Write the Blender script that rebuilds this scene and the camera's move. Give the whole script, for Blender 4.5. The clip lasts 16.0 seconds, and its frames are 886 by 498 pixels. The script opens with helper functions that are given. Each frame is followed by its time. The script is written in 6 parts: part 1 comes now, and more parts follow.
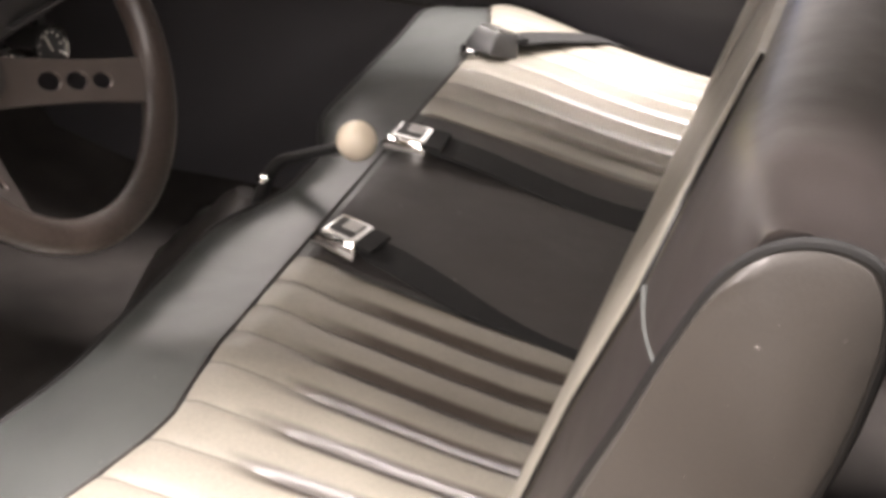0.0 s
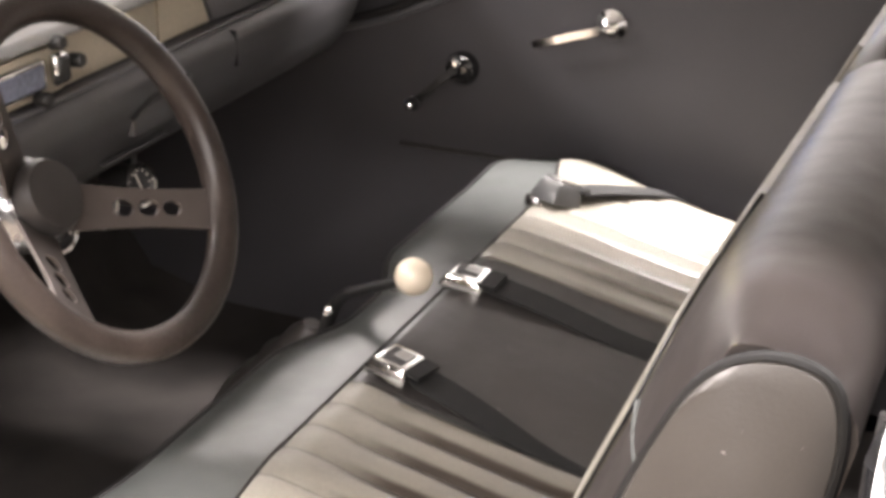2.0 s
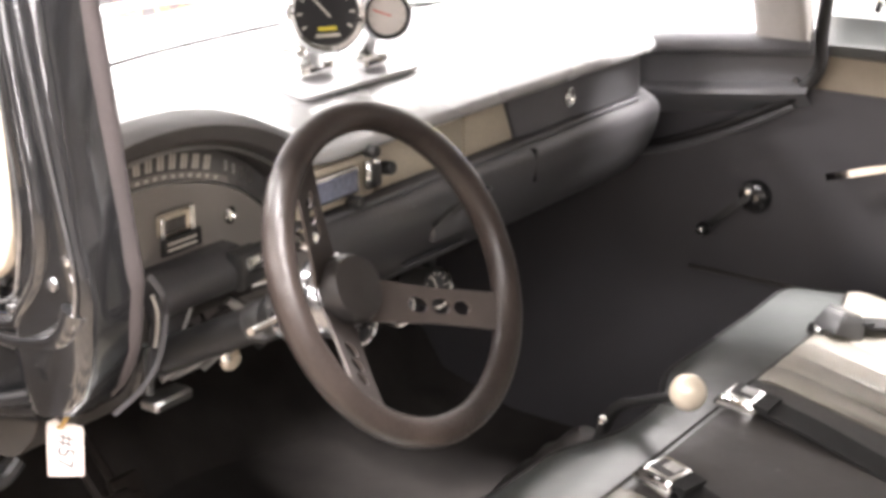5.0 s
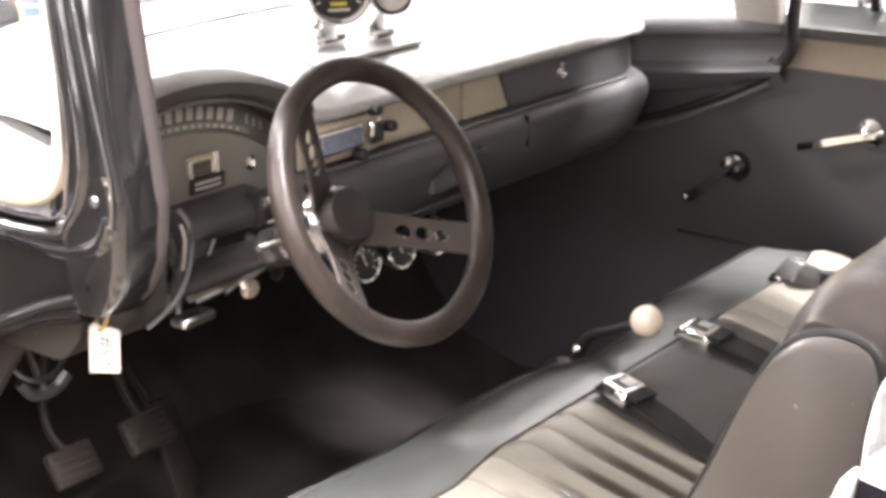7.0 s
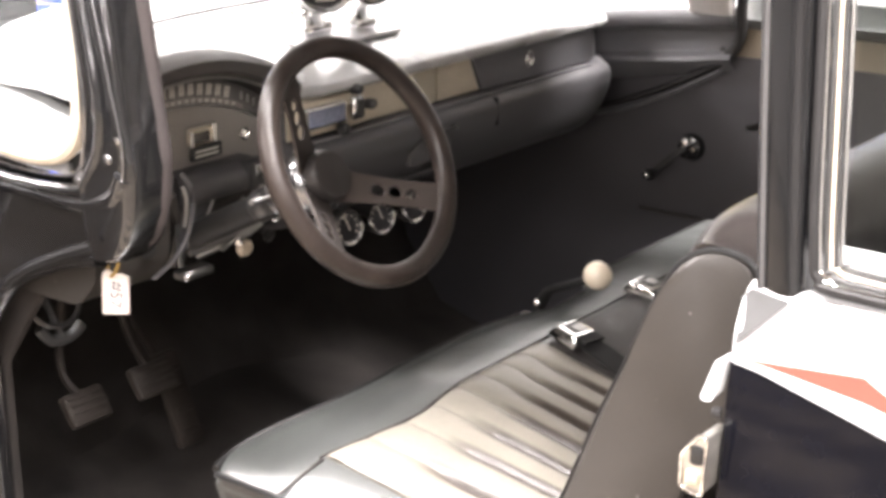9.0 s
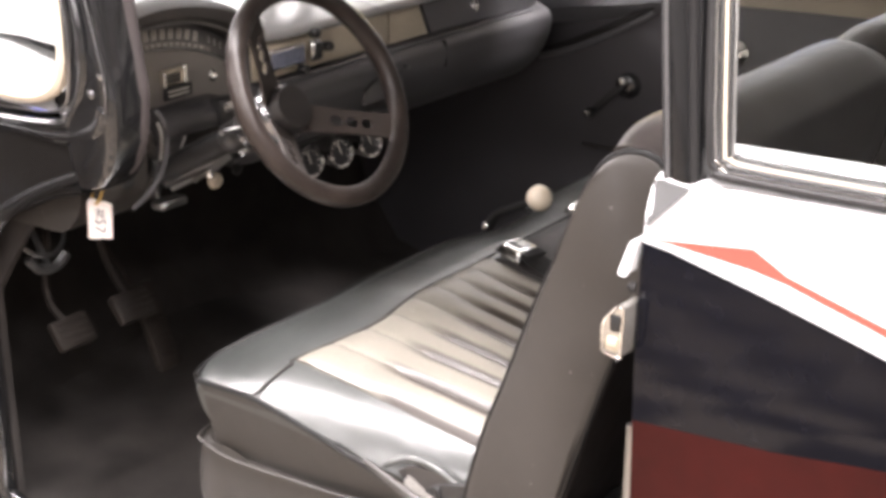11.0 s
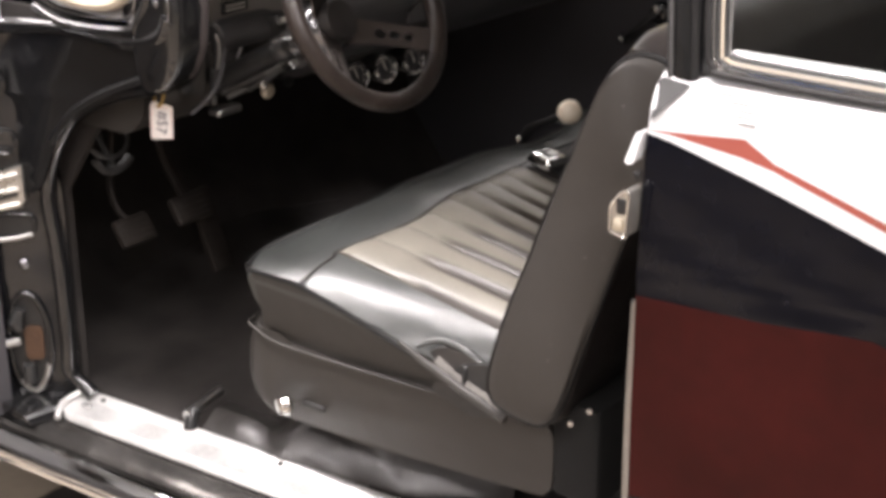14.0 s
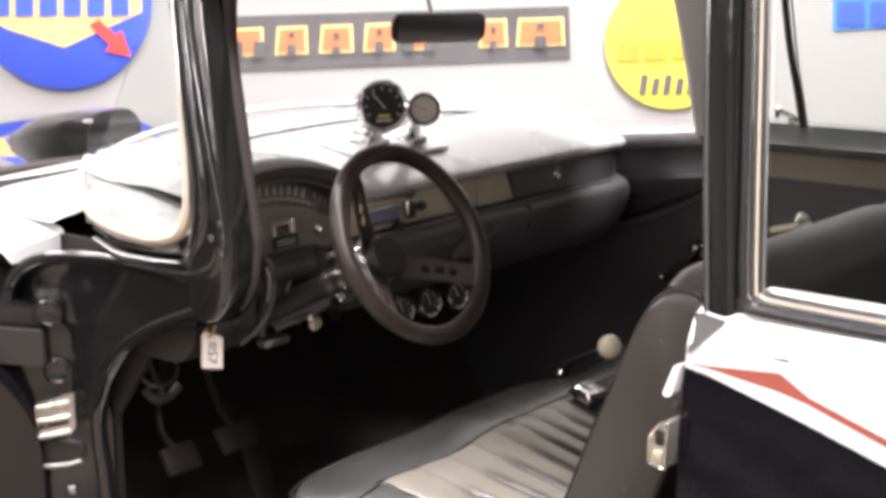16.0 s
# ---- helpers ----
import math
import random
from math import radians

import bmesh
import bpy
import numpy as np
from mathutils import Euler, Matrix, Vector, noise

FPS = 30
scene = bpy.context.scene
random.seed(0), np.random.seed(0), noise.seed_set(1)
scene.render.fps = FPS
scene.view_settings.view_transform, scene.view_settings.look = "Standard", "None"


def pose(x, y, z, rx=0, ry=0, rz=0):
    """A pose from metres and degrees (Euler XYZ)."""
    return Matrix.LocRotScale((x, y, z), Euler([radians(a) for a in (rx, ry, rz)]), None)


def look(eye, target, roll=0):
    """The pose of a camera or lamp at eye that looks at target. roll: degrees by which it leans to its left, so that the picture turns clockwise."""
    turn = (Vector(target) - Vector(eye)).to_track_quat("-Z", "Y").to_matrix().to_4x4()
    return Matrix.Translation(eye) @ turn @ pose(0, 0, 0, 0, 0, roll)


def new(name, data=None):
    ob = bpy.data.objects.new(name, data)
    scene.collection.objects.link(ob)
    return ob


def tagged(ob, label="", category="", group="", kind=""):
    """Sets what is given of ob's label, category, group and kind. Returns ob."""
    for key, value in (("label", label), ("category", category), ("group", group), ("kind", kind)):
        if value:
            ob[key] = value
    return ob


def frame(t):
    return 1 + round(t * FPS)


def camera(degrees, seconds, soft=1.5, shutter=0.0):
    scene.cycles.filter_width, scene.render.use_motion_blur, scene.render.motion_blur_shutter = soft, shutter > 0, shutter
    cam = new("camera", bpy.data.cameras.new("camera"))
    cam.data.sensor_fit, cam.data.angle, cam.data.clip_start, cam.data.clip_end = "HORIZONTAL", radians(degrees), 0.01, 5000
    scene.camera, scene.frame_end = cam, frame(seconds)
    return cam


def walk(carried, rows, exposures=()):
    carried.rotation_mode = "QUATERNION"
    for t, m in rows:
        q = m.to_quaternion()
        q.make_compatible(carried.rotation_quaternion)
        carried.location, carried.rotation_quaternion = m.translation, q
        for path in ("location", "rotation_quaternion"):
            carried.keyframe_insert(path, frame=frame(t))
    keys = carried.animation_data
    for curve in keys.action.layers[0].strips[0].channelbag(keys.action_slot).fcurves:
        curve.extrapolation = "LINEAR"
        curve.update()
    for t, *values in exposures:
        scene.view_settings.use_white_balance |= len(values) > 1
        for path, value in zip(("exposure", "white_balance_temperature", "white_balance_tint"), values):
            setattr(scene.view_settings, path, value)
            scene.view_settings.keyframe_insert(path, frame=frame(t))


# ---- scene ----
cam = camera(32.0, 16.0, soft=3.9, shutter=0.5)
PATH = [
    (0, (0.7978, -1.4435, 1.6094), (0.2503, 0.213, 0.6316), 0.73),
    (0.5, (0.8278, -1.4479, 1.6144), (0.192, 0.1933, 0.6644), 0.45),
    (1, (0.8552, -1.474, 1.6178), (0.1805, 0.1821, 0.7222), 0.37),
    (1.5, (0.8747, -1.4963, 1.6212), (0.1755, 0.1852, 0.7945), 0.50),
    (2, (0.8988, -1.5129, 1.6224), (0.1774, 0.1782, 0.8351), 0.47),
    (2.5, (0.9163, -1.534, 1.6285), (0.1354, 0.1505, 0.885), 0.41),
    (3, (0.9221, -1.5464, 1.6329), (0.0192, 0.0966, 0.9362), 0.46),
    (3.5, (0.9242, -1.5494, 1.6341), (-0.0522, 0.0652, 0.971), 0.37),
    (4, (0.9286, -1.5578, 1.6406), (-0.1063, 0.0256, 0.9911), 0.25),
    (4.5, (0.9312, -1.5604, 1.6402), (-0.1453, 0.0033, 1.0108), 0.01),
    (5, (0.9557, -1.5831, 1.6431), (-0.1279, -0.0297, 1.0007), 0.28),
    (7.5, (1.2553, -1.8179, 1.6464), (0.102, -0.3073, 1.0233), 0.14),
    (8, (1.3065, -1.8655, 1.6479), (0.1543, -0.3504, 1.0339), 0.23),
    (10.5, (1.5057, -2.0819, 1.6672), (0.3541, -0.574, 1.0346), -0.10),
    (11, (1.5383, -2.129, 1.6595), (0.4339, -0.5952, 1.0053), -0.73),
    (11.5, (1.5528, -2.1706, 1.6651), (0.477, -0.6267, 0.9875), -0.12),
    (12, (1.573, -2.1971, 1.6645), (0.493, -0.6922, 0.9102), -0.27),
    (12.5, (1.5961, -2.2051, 1.6548), (0.5169, -0.7301, 0.8426), -0.04),
    (13, (1.6223, -2.222, 1.6523), (0.5274, -0.7631, 0.832), -0.03),
    (13.5, (1.6519, -2.2426, 1.6527), (0.5346, -0.7816, 0.8671), -0.39),
    (14, (1.6828, -2.2747, 1.6581), (0.5375, -0.8008, 0.9398), -0.33),
    (14.5, (1.6972, -2.2934, 1.6592), (0.5238, -0.8093, 1.0107), -0.25),
    (15, (1.7052, -2.3067, 1.6634), (0.5091, -0.8126, 1.0827), -0.16),
    (15.5, (1.7118, -2.3169, 1.6688), (0.494, -0.8134, 1.1624), -0.24),
    (16, (1.7166, -2.3199, 1.6688), (0.4754, -0.8106, 1.2426), -0.16),
]
EXPOSURES = [(0.0, 0.60, 6800, 18), (1.5, 0.90, 6700, 17), (3.5, 1.20, 6550, 16), (5.0, 1.18, 6450, 16), (8.0, 1.06, 6500, 16), (10.5, 0.56, 6500, 17), (11.0, 0.50, 6450, 18), (11.5, 0.40, 6450, 18), (12.5, -0.20, 6500, 17), (14.0, -0.40, 6500, 17), (15.0, -0.12, 6400, 16), (15.5, -0.16, 6400, 16), (16.0, -0.32, 6450, 18)]
walk(cam, [(t, look(e, a, r)) for t, e, a, r in PATH], EXPOSURES)

# ---- light: a bright showroom lit by ceiling panels ----
world = bpy.data.worlds.new("showroom_air")
scene.world = world
world.use_nodes = True
world.node_tree.nodes["Background"].inputs["Color"].default_value = (0.9, 0.95, 1.0, 1)
world.node_tree.nodes["Background"].inputs["Strength"].default_value = 0.09
LAMP = 100.0
CEIL = 4.0
WALL_D = 6.0
# wall frame: the car stands at an angle to the back wall
WN = Vector((-0.635, 0.772, 0.0)).normalized()      # towards the back wall
WR = Vector((0.772, 0.635, 0.0)).normalized()       # along the back wall
WALL_O = Vector((1.7166, -2.3199, 0.0)) + WN * WALL_D  # point of the wall ahead of the walk's end


def lamp_at(p, sx, sy, power):
    d = bpy.data.lights.new("ceiling_lamp", "AREA")
    d.shape, d.size, d.size_y, d.energy, d.color = "RECTANGLE", sx, sy, power, (1.0, 0.97, 0.93)
    o = new("ceiling_lamp", d)
    o.matrix_world = Matrix.Translation(p)
    return o


# ---- materials ----
def mat(name, color, rough=0.5, metal=0.0, var=0.12, grain=60.0, bump=0.0, coat=0.0, coat_rough=0.05, dirt=0.0, blotch=6.0, spec=0.5, sheen=0.0, emit=0.0, wave=0.0, dust=0.0):
    m = bpy.data.materials.new(name)
    m.use_nodes = True
    nt = m.node_tree
    b = nt.nodes["Principled BSDF"]
    b.inputs["Roughness"].default_value, b.inputs["Metallic"].default_value = rough, metal
    b.inputs["Coat Weight"].default_value, b.inputs["Coat Roughness"].default_value = coat, coat_rough
    b.inputs["Specular IOR Level"].default_value = spec
    b.inputs["Sheen Weight"].default_value = sheen
    tc = nt.nodes.new("ShaderNodeTexCoord")
    fine, wide = nt.nodes.new("ShaderNodeTexNoise"), nt.nodes.new("ShaderNodeTexNoise")
    fine.inputs["Scale"].default_value, fine.inputs["Detail"].default_value = grain, 6
    wide.inputs["Scale"].default_value, wide.inputs["Detail"].default_value = blotch, 4
    for n in (fine, wide):
        nt.links.new(tc.outputs["Object"], n.inputs["Vector"])
    mix = nt.nodes.new("ShaderNodeMath")
    mix.operation = "MULTIPLY_ADD"
    nt.links.new(wide.outputs["Fac"], mix.inputs[0])
    mix.inputs[1].default_value = 0.65
    half = nt.nodes.new("ShaderNodeMath")
    half.operation, half.inputs[1].default_value = "MULTIPLY", 0.35
    nt.links.new(fine.outputs["Fac"], half.inputs[0])
    nt.links.new(half.outputs[0], mix.inputs[2])
    ramp = nt.nodes.new("ShaderNodeValToRGB")
    lo = [max(0.0, c * (1 - var - dirt)) for c in color]
    hi = [min(1.0, c * (1 + var)) for c in color]
    ramp.color_ramp.elements[0].position, ramp.color_ramp.elements[0].color = 0.32, (*lo, 1)
    ramp.color_ramp.elements[1].position, ramp.color_ramp.elements[1].color = 0.66, (*hi, 1)
    nt.links.new(mix.outputs[0], ramp.inputs["Fac"])
    tint = ramp.outputs["Color"]
    if dust:
        # sparse pale specks of lint and worn spots
        sp, th, mx = nt.nodes.new("ShaderNodeTexNoise"), nt.nodes.new("ShaderNodeMapRange"), nt.nodes.new("ShaderNodeMix")
        sp.inputs["Scale"].default_value, sp.inputs["Detail"].default_value = 150.0, 3
        nt.links.new(tc.outputs["Object"], sp.inputs["Vector"])
        th.inputs["From Min"].default_value, th.inputs["From Max"].default_value = 0.755, 0.775
        nt.links.new(sp.outputs["Fac"], th.inputs["Value"])
        mx.data_type = "RGBA"
        gain = nt.nodes.new("ShaderNodeMath")
        gain.operation, gain.inputs[1].default_value = "MULTIPLY", dust
        nt.links.new(th.outputs["Result"], gain.inputs[0])
        nt.links.new(gain.outputs[0], mx.inputs["Factor"])
        nt.links.new(tint, mx.inputs["A"])
        mx.inputs["B"].default_value = (0.45, 0.43, 0.40, 1)
        tint = mx.outputs["Result"]
    nt.links.new(tint, b.inputs["Base Color"])
    rr = nt.nodes.new("ShaderNodeMapRange")
    rr.inputs["To Min"].default_value, rr.inputs["To Max"].default_value = max(0.02, rough * 0.8), min(1.0, rough * 1.2)
    nt.links.new(wide.outputs["Fac"], rr.inputs["Value"])
    nt.links.new(rr.outputs["Result"], b.inputs["Roughness"])
    if bump:
        bp = nt.nodes.new("ShaderNodeBump")
        bp.inputs["Strength"].default_value, bp.inputs["Distance"].default_value = bump, 0.002
        nt.links.new(fine.outputs["Fac"], bp.inputs["Height"])
        nt.links.new(bp.outputs["Normal"], b.inputs["Normal"])
        if wave:
            # slack and puckers of the covering
            bw, nw = nt.nodes.new("ShaderNodeBump"), nt.nodes.new("ShaderNodeTexNoise")
            nw.inputs["Scale"].default_value, nw.inputs["Detail"].default_value = 11.0, 2
            nt.links.new(tc.outputs["Object"], nw.inputs["Vector"])
            bw.inputs["Strength"].default_value, bw.inputs["Distance"].default_value = wave, 0.02
            nt.links.new(nw.outputs["Fac"], bw.inputs["Height"])
            nt.links.new(bw.outputs["Normal"], bp.inputs["Normal"])
    if emit:
        b.inputs["Emission Color"].default_value, b.inputs["Emission Strength"].default_value = (*color, 1), emit
    return m


M_VINYL = mat("grey_vinyl", (0.050, 0.0535, 0.0515), 0.30, grain=420, bump=0.12, var=0.14, blotch=5, spec=0.7, coat=0.32, coat_rough=0.2, wave=0.2, dust=0.3)
M_VINYL2 = mat("side_vinyl", (0.039, 0.0355, 0.032), 0.42, grain=420, bump=0.14, var=0.12, blotch=5, spec=0.5, wave=0.12, dust=0.5)
M_BLACKV = mat("black_vinyl", (0.031, 0.028, 0.0265), 0.46, grain=380, bump=0.2, var=0.18, blotch=7, spec=0.4, wave=0.14, dust=0.3)
M_PEARL = mat("pearl_vinyl", (0.205, 0.190, 0.160), 0.38, grain=300, bump=0.1, var=0.12, dirt=0.16, blotch=6, spec=0.6, coat=0.25, coat_rough=0.25, wave=0.14)
M_PIPE = mat("piping", (0.009, 0.009, 0.009), 0.4, var=0.1, spec=0.3)
M_CHROME = mat("chrome", (0.78, 0.78, 0.77), 0.09, 1.0, var=0.05)
M_ALU = mat("worn_aluminium", (0.78, 0.775, 0.76), 0.33, 0.5, var=0.14, grain=160, bump=0.12, blotch=14, dirt=0.14, wave=0.12)
M_SPOKE = mat("dark_anodised", (0.062, 0.052, 0.047), 0.38, 0.5, var=0.15)
M_STEEL = mat("brushed_steel", (0.45, 0.45, 0.44), 0.35, 1.0, var=0.12)
M_DARKST = mat("dull_dark_metal", (0.07, 0.07, 0.07), 0.38, 0.6, var=0.2)
M_DASH = mat("dash_grey_paint", (0.058, 0.0565, 0.059), 0.40, grain=200, bump=0.08, var=0.14, coat=0.22, coat_rough=0.2, blotch=8, dust=0.2)
M_DASHTOP = mat("dash_top_vinyl", (0.30, 0.30, 0.298), 0.27, grain=260, bump=0.1, var=0.10, spec=0.7, coat=0.5, coat_rough=0.14)
M_TAN = mat("gold_anodised", (0.58, 0.52, 0.41), 0.34, 0.4, var=0.14, grain=240, bump=0.1, dirt=0.06)
M_BLACK = mat("black_plastic", (0.018, 0.018, 0.018), 0.4, var=0.15)
M_RIM = mat("foam_rim", (0.023, 0.0175, 0.0150), 0.30, grain=300, bump=0.25, var=0.5, blotch=14, spec=0.36, dust=0.3)
M_CARPET = mat("black_carpet", (0.036, 0.032, 0.030), 0.95, grain=700, bump=0.9, var=0.5, blotch=9, dust=0.2, spec=0.25)
M_DOORP = mat("door_panel_vinyl", (0.052, 0.050, 0.0545), 0.46, grain=420, bump=0.2, var=0.12, blotch=2, wave=0.14)
M_CREAM = mat("cream_trim", (0.55, 0.48, 0.38), 0.45, var=0.08)
M_RAIL = mat("tan_rail_paint", (0.30, 0.255, 0.20), 0.42, var=0.10, grain=120, bump=0.04)
M_GARNISH = mat("pale_garnish_paint", (0.46, 0.44, 0.42), 0.35, var=0.08, grain=120, bump=0.04)
M_FELT = mat("felt_underlay", (0.21, 0.198, 0.182), 0.5, grain=260, bump=0.3, var=0.3)
M_DUSTYR = mat("dusty_rubber", (0.020, 0.016, 0.0135), 0.6, grain=200, bump=0.2, var=0.4, spec=0.3)
M_GRIME = mat("worn_dark_metal", (0.095, 0.090, 0.085), 0.24, 0.7, grain=140, bump=0.25, var=0.35, blotch=12, dirt=0.1, wave=0.2, dust=0.8)
M_NAVY = mat("black_paint", (0.004, 0.0042, 0.0065), 0.08, coat=0.0, var=0.3, blotch=2, grain=40, bump=0.01, spec=0.2)
M_WHITEP = mat("white_paint", (0.67, 0.675, 0.685), 0.16, coat=1.0, coat_rough=0.03, var=0.04, dirt=0.02)
M_BONNET = mat("bonnet_black_gloss", (0.012, 0.012, 0.013), 0.05, coat=1.0, coat_rough=0.02, var=0.1, spec=1.0)
M_REDP = mat("red_paint", (0.30, 0.080, 0.060), 0.25, coat=0.6, var=0.06)
M_JAMB = mat("jamb_black_paint", (0.011, 0.011, 0.012), 0.18, coat=0.45, coat_rough=0.06, var=0.4, grain=90, bump=0.08, spec=0.4, wave=0.16, dust=0.25)
M_POST = mat("post_black_gloss", (0.010, 0.010, 0.0105), 0.13, coat=0.8, var=0.2, grain=60, bump=0.06, blotch=3, wave=0.16, dust=0.3)
M_PLATED = mat("worn_bright_plate", (0.55, 0.53, 0.49), 0.28, 0.8, var=0.2, grain=60, dirt=0.2)
M_BEAD = mat("dark_chrome_bead", (0.26, 0.26, 0.265), 0.16, 0.9, var=0.1)
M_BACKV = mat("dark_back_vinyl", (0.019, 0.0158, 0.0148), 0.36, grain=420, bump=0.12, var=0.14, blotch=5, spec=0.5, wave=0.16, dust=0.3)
M_GLOVE = mat("glove_door_grey", (0.125, 0.124, 0.130), 0.34, 0.2, grain=200, bump=0.06, var=0.1)
M_HOOD = mat("hood_padding", (0.054, 0.049, 0.046), 0.5, grain=380, bump=0.2, var=0.12)
M_ROPE = mat("windlace_cloth", (0.032, 0.0245, 0.0235), 0.8, grain=500, bump=0.9, var=0.35)
M_IVORY = mat("ivory_knob", (0.60, 0.53, 0.42), 0.25, coat=0.5, var=0.12, grain=30)
M_WEB = mat("black_webbing", (0.016, 0.016, 0.016), 0.7, grain=900, bump=0.8, var=0.3, spec=0.2)
M_WALL = mat("white_wall_paint", (0.31, 0.308, 0.307), 0.6, grain=80, bump=0.1, var=0.03, blotch=0.6)
M_WALLG = mat("grey_wall_paint", (0.46, 0.445, 0.43), 0.6, grain=80, bump=0.1, var=0.06, blotch=0.6)
M_CEIL = mat("ceiling_grey", (0.52, 0.515, 0.51), 0.8, var=0.03)
M_TILE_L = mat("beige_tile", (0.36, 0.30, 0.235), 0.35, var=0.08, grain=40, dirt=0.05)
M_TILE_D = mat("dark_brown_tile", (0.035, 0.028, 0.026), 0.3, var=0.2, grain=40)
M_GROUT = mat("grout", (0.12, 0.11, 0.10), 0.8)
M_HEAD = mat("headliner", (0.16, 0.15, 0.14), 0.85, grain=300, bump=0.3)
M_PALE = mat("pale_grey_paint", (0.58, 0.58, 0.59), 0.4)
M_CARD = mat("white_card", (0.80, 0.76, 0.72), 0.6, var=0.06)
M_STRING = mat("string", (0.45, 0.30, 0.10), 0.8)
M_INK = mat("ink", (0.05, 0.04, 0.06), 0.7)
M_FACE = mat("gauge_face", (0.02, 0.02, 0.022), 0.5)
M_DIALW = mat("dial_numerals", (0.62, 0.595, 0.54), 0.5)
M_PLATE = mat("instrument_grey", (0.25, 0.232, 0.215), 0.5, grain=250, bump=0.1, var=0.08)
M_DIALF = mat("speedo_band", (0.105, 0.102, 0.100), 0.35, var=0.2)
M_LCD = mat("radio_window", (0.17, 0.19, 0.26), 0.25, var=0.5, grain=160, coat=0.2)
M_REDN = mat("red_needle", (0.7, 0.08, 0.03), 0.4)
M_YEL = mat("sign_yellow", (0.72, 0.60, 0.06), 0.5, var=0.04)
M_BLUE = mat("sign_blue", (0.05, 0.10, 0.62), 0.5, var=0.05)
M_SRED = mat("sign_red", (0.78, 0.06, 0.05), 0.5, var=0.05)
M_SBLK = mat("banner_black", (0.085, 0.08, 0.085), 0.5, var=0.15)
M_SORG = mat("banner_orange", (0.55, 0.17, 0.07), 0.5, var=0.06)
M_SYEL = mat("banner_pale_yellow", (0.60, 0.46, 0.20), 0.5, var=0.06)
M_GOLD = mat("sign_gold", (0.44, 0.29, 0.04), 0.5, var=0.06)
M_RUST = mat("rusty_steel", (0.06, 0.030, 0.015), 0.7, var=0.5, grain=150, bump=0.3)
M_LBLUE = mat("frame_blue", (0.06, 0.22, 0.55), 0.5)
M_RUBBER = mat("black_rubber", (0.018, 0.017, 0.017), 0.55, var=0.2, spec=0.3)
M_LIGHT = mat("lamp_diffuser", (1.0, 0.98, 0.94), 0.5, emit=6.0, var=0.0)


def glass_mat(name, tint, rough=0.0):
    m = bpy.data.materials.new(name)
    m.use_nodes = True
    nt = m.node_tree
    nt.nodes.remove(nt.nodes["Principled BSDF"])
    tr, gl, mx = nt.nodes.new("ShaderNodeBsdfTransparent"), nt.nodes.new("ShaderNodeBsdfGlossy"), nt.nodes.new("ShaderNodeMixShader")
    tr.inputs["Color"].default_value = (*tint, 1)
    gl.inputs["Roughness"].default_value = 0.01
    mx.inputs[0].default_value = 0.05
    nt.links.new(tr.outputs[0], mx.inputs[1])
    nt.links.new(gl.outputs[0], mx.inputs[2])
    nt.links.new(mx.outputs[0], nt.nodes["Material Output"].inputs["Surface"])
    return m


M_GLASS = glass_mat("clear_glass", (0.93, 0.95, 0.94))


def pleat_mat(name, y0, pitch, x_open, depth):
    """The insert's vinyl with brown stain and groove shade painted into the pleats, fading out towards the front edge.
    """
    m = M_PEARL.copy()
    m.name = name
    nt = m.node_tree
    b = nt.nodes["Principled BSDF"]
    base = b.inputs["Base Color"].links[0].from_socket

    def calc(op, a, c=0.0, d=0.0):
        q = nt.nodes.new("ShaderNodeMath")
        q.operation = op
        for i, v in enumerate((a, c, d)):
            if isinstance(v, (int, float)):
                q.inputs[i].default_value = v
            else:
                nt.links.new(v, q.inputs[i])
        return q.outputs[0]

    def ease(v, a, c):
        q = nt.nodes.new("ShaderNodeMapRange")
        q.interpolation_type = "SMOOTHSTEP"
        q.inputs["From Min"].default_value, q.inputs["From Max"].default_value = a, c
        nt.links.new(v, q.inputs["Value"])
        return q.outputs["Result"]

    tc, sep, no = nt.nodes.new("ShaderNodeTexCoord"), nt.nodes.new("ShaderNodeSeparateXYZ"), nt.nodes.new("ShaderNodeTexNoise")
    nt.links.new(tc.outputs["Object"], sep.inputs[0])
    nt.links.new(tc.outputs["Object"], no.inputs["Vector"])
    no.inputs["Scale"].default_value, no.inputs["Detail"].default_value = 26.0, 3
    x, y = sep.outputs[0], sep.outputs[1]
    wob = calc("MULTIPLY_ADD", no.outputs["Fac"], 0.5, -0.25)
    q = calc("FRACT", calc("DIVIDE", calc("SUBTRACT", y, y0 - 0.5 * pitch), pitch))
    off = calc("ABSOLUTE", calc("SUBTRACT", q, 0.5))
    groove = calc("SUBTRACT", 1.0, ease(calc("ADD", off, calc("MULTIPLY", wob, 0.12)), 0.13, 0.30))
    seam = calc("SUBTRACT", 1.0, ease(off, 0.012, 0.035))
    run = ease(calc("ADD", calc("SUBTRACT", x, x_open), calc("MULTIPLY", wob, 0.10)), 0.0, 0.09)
    # stain and valley shade are mixed into the base colour
    stain_shade = calc("MULTIPLY", calc("MULTIPLY", groove, run), depth)
    stain_shade = calc("MAXIMUM", stain_shade, calc("MULTIPLY", seam, 0.55))
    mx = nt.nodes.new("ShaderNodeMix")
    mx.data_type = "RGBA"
    nt.links.new(stain_shade, mx.inputs["Factor"])
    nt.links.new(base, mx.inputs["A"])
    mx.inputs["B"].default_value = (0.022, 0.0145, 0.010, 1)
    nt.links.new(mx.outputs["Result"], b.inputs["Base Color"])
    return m


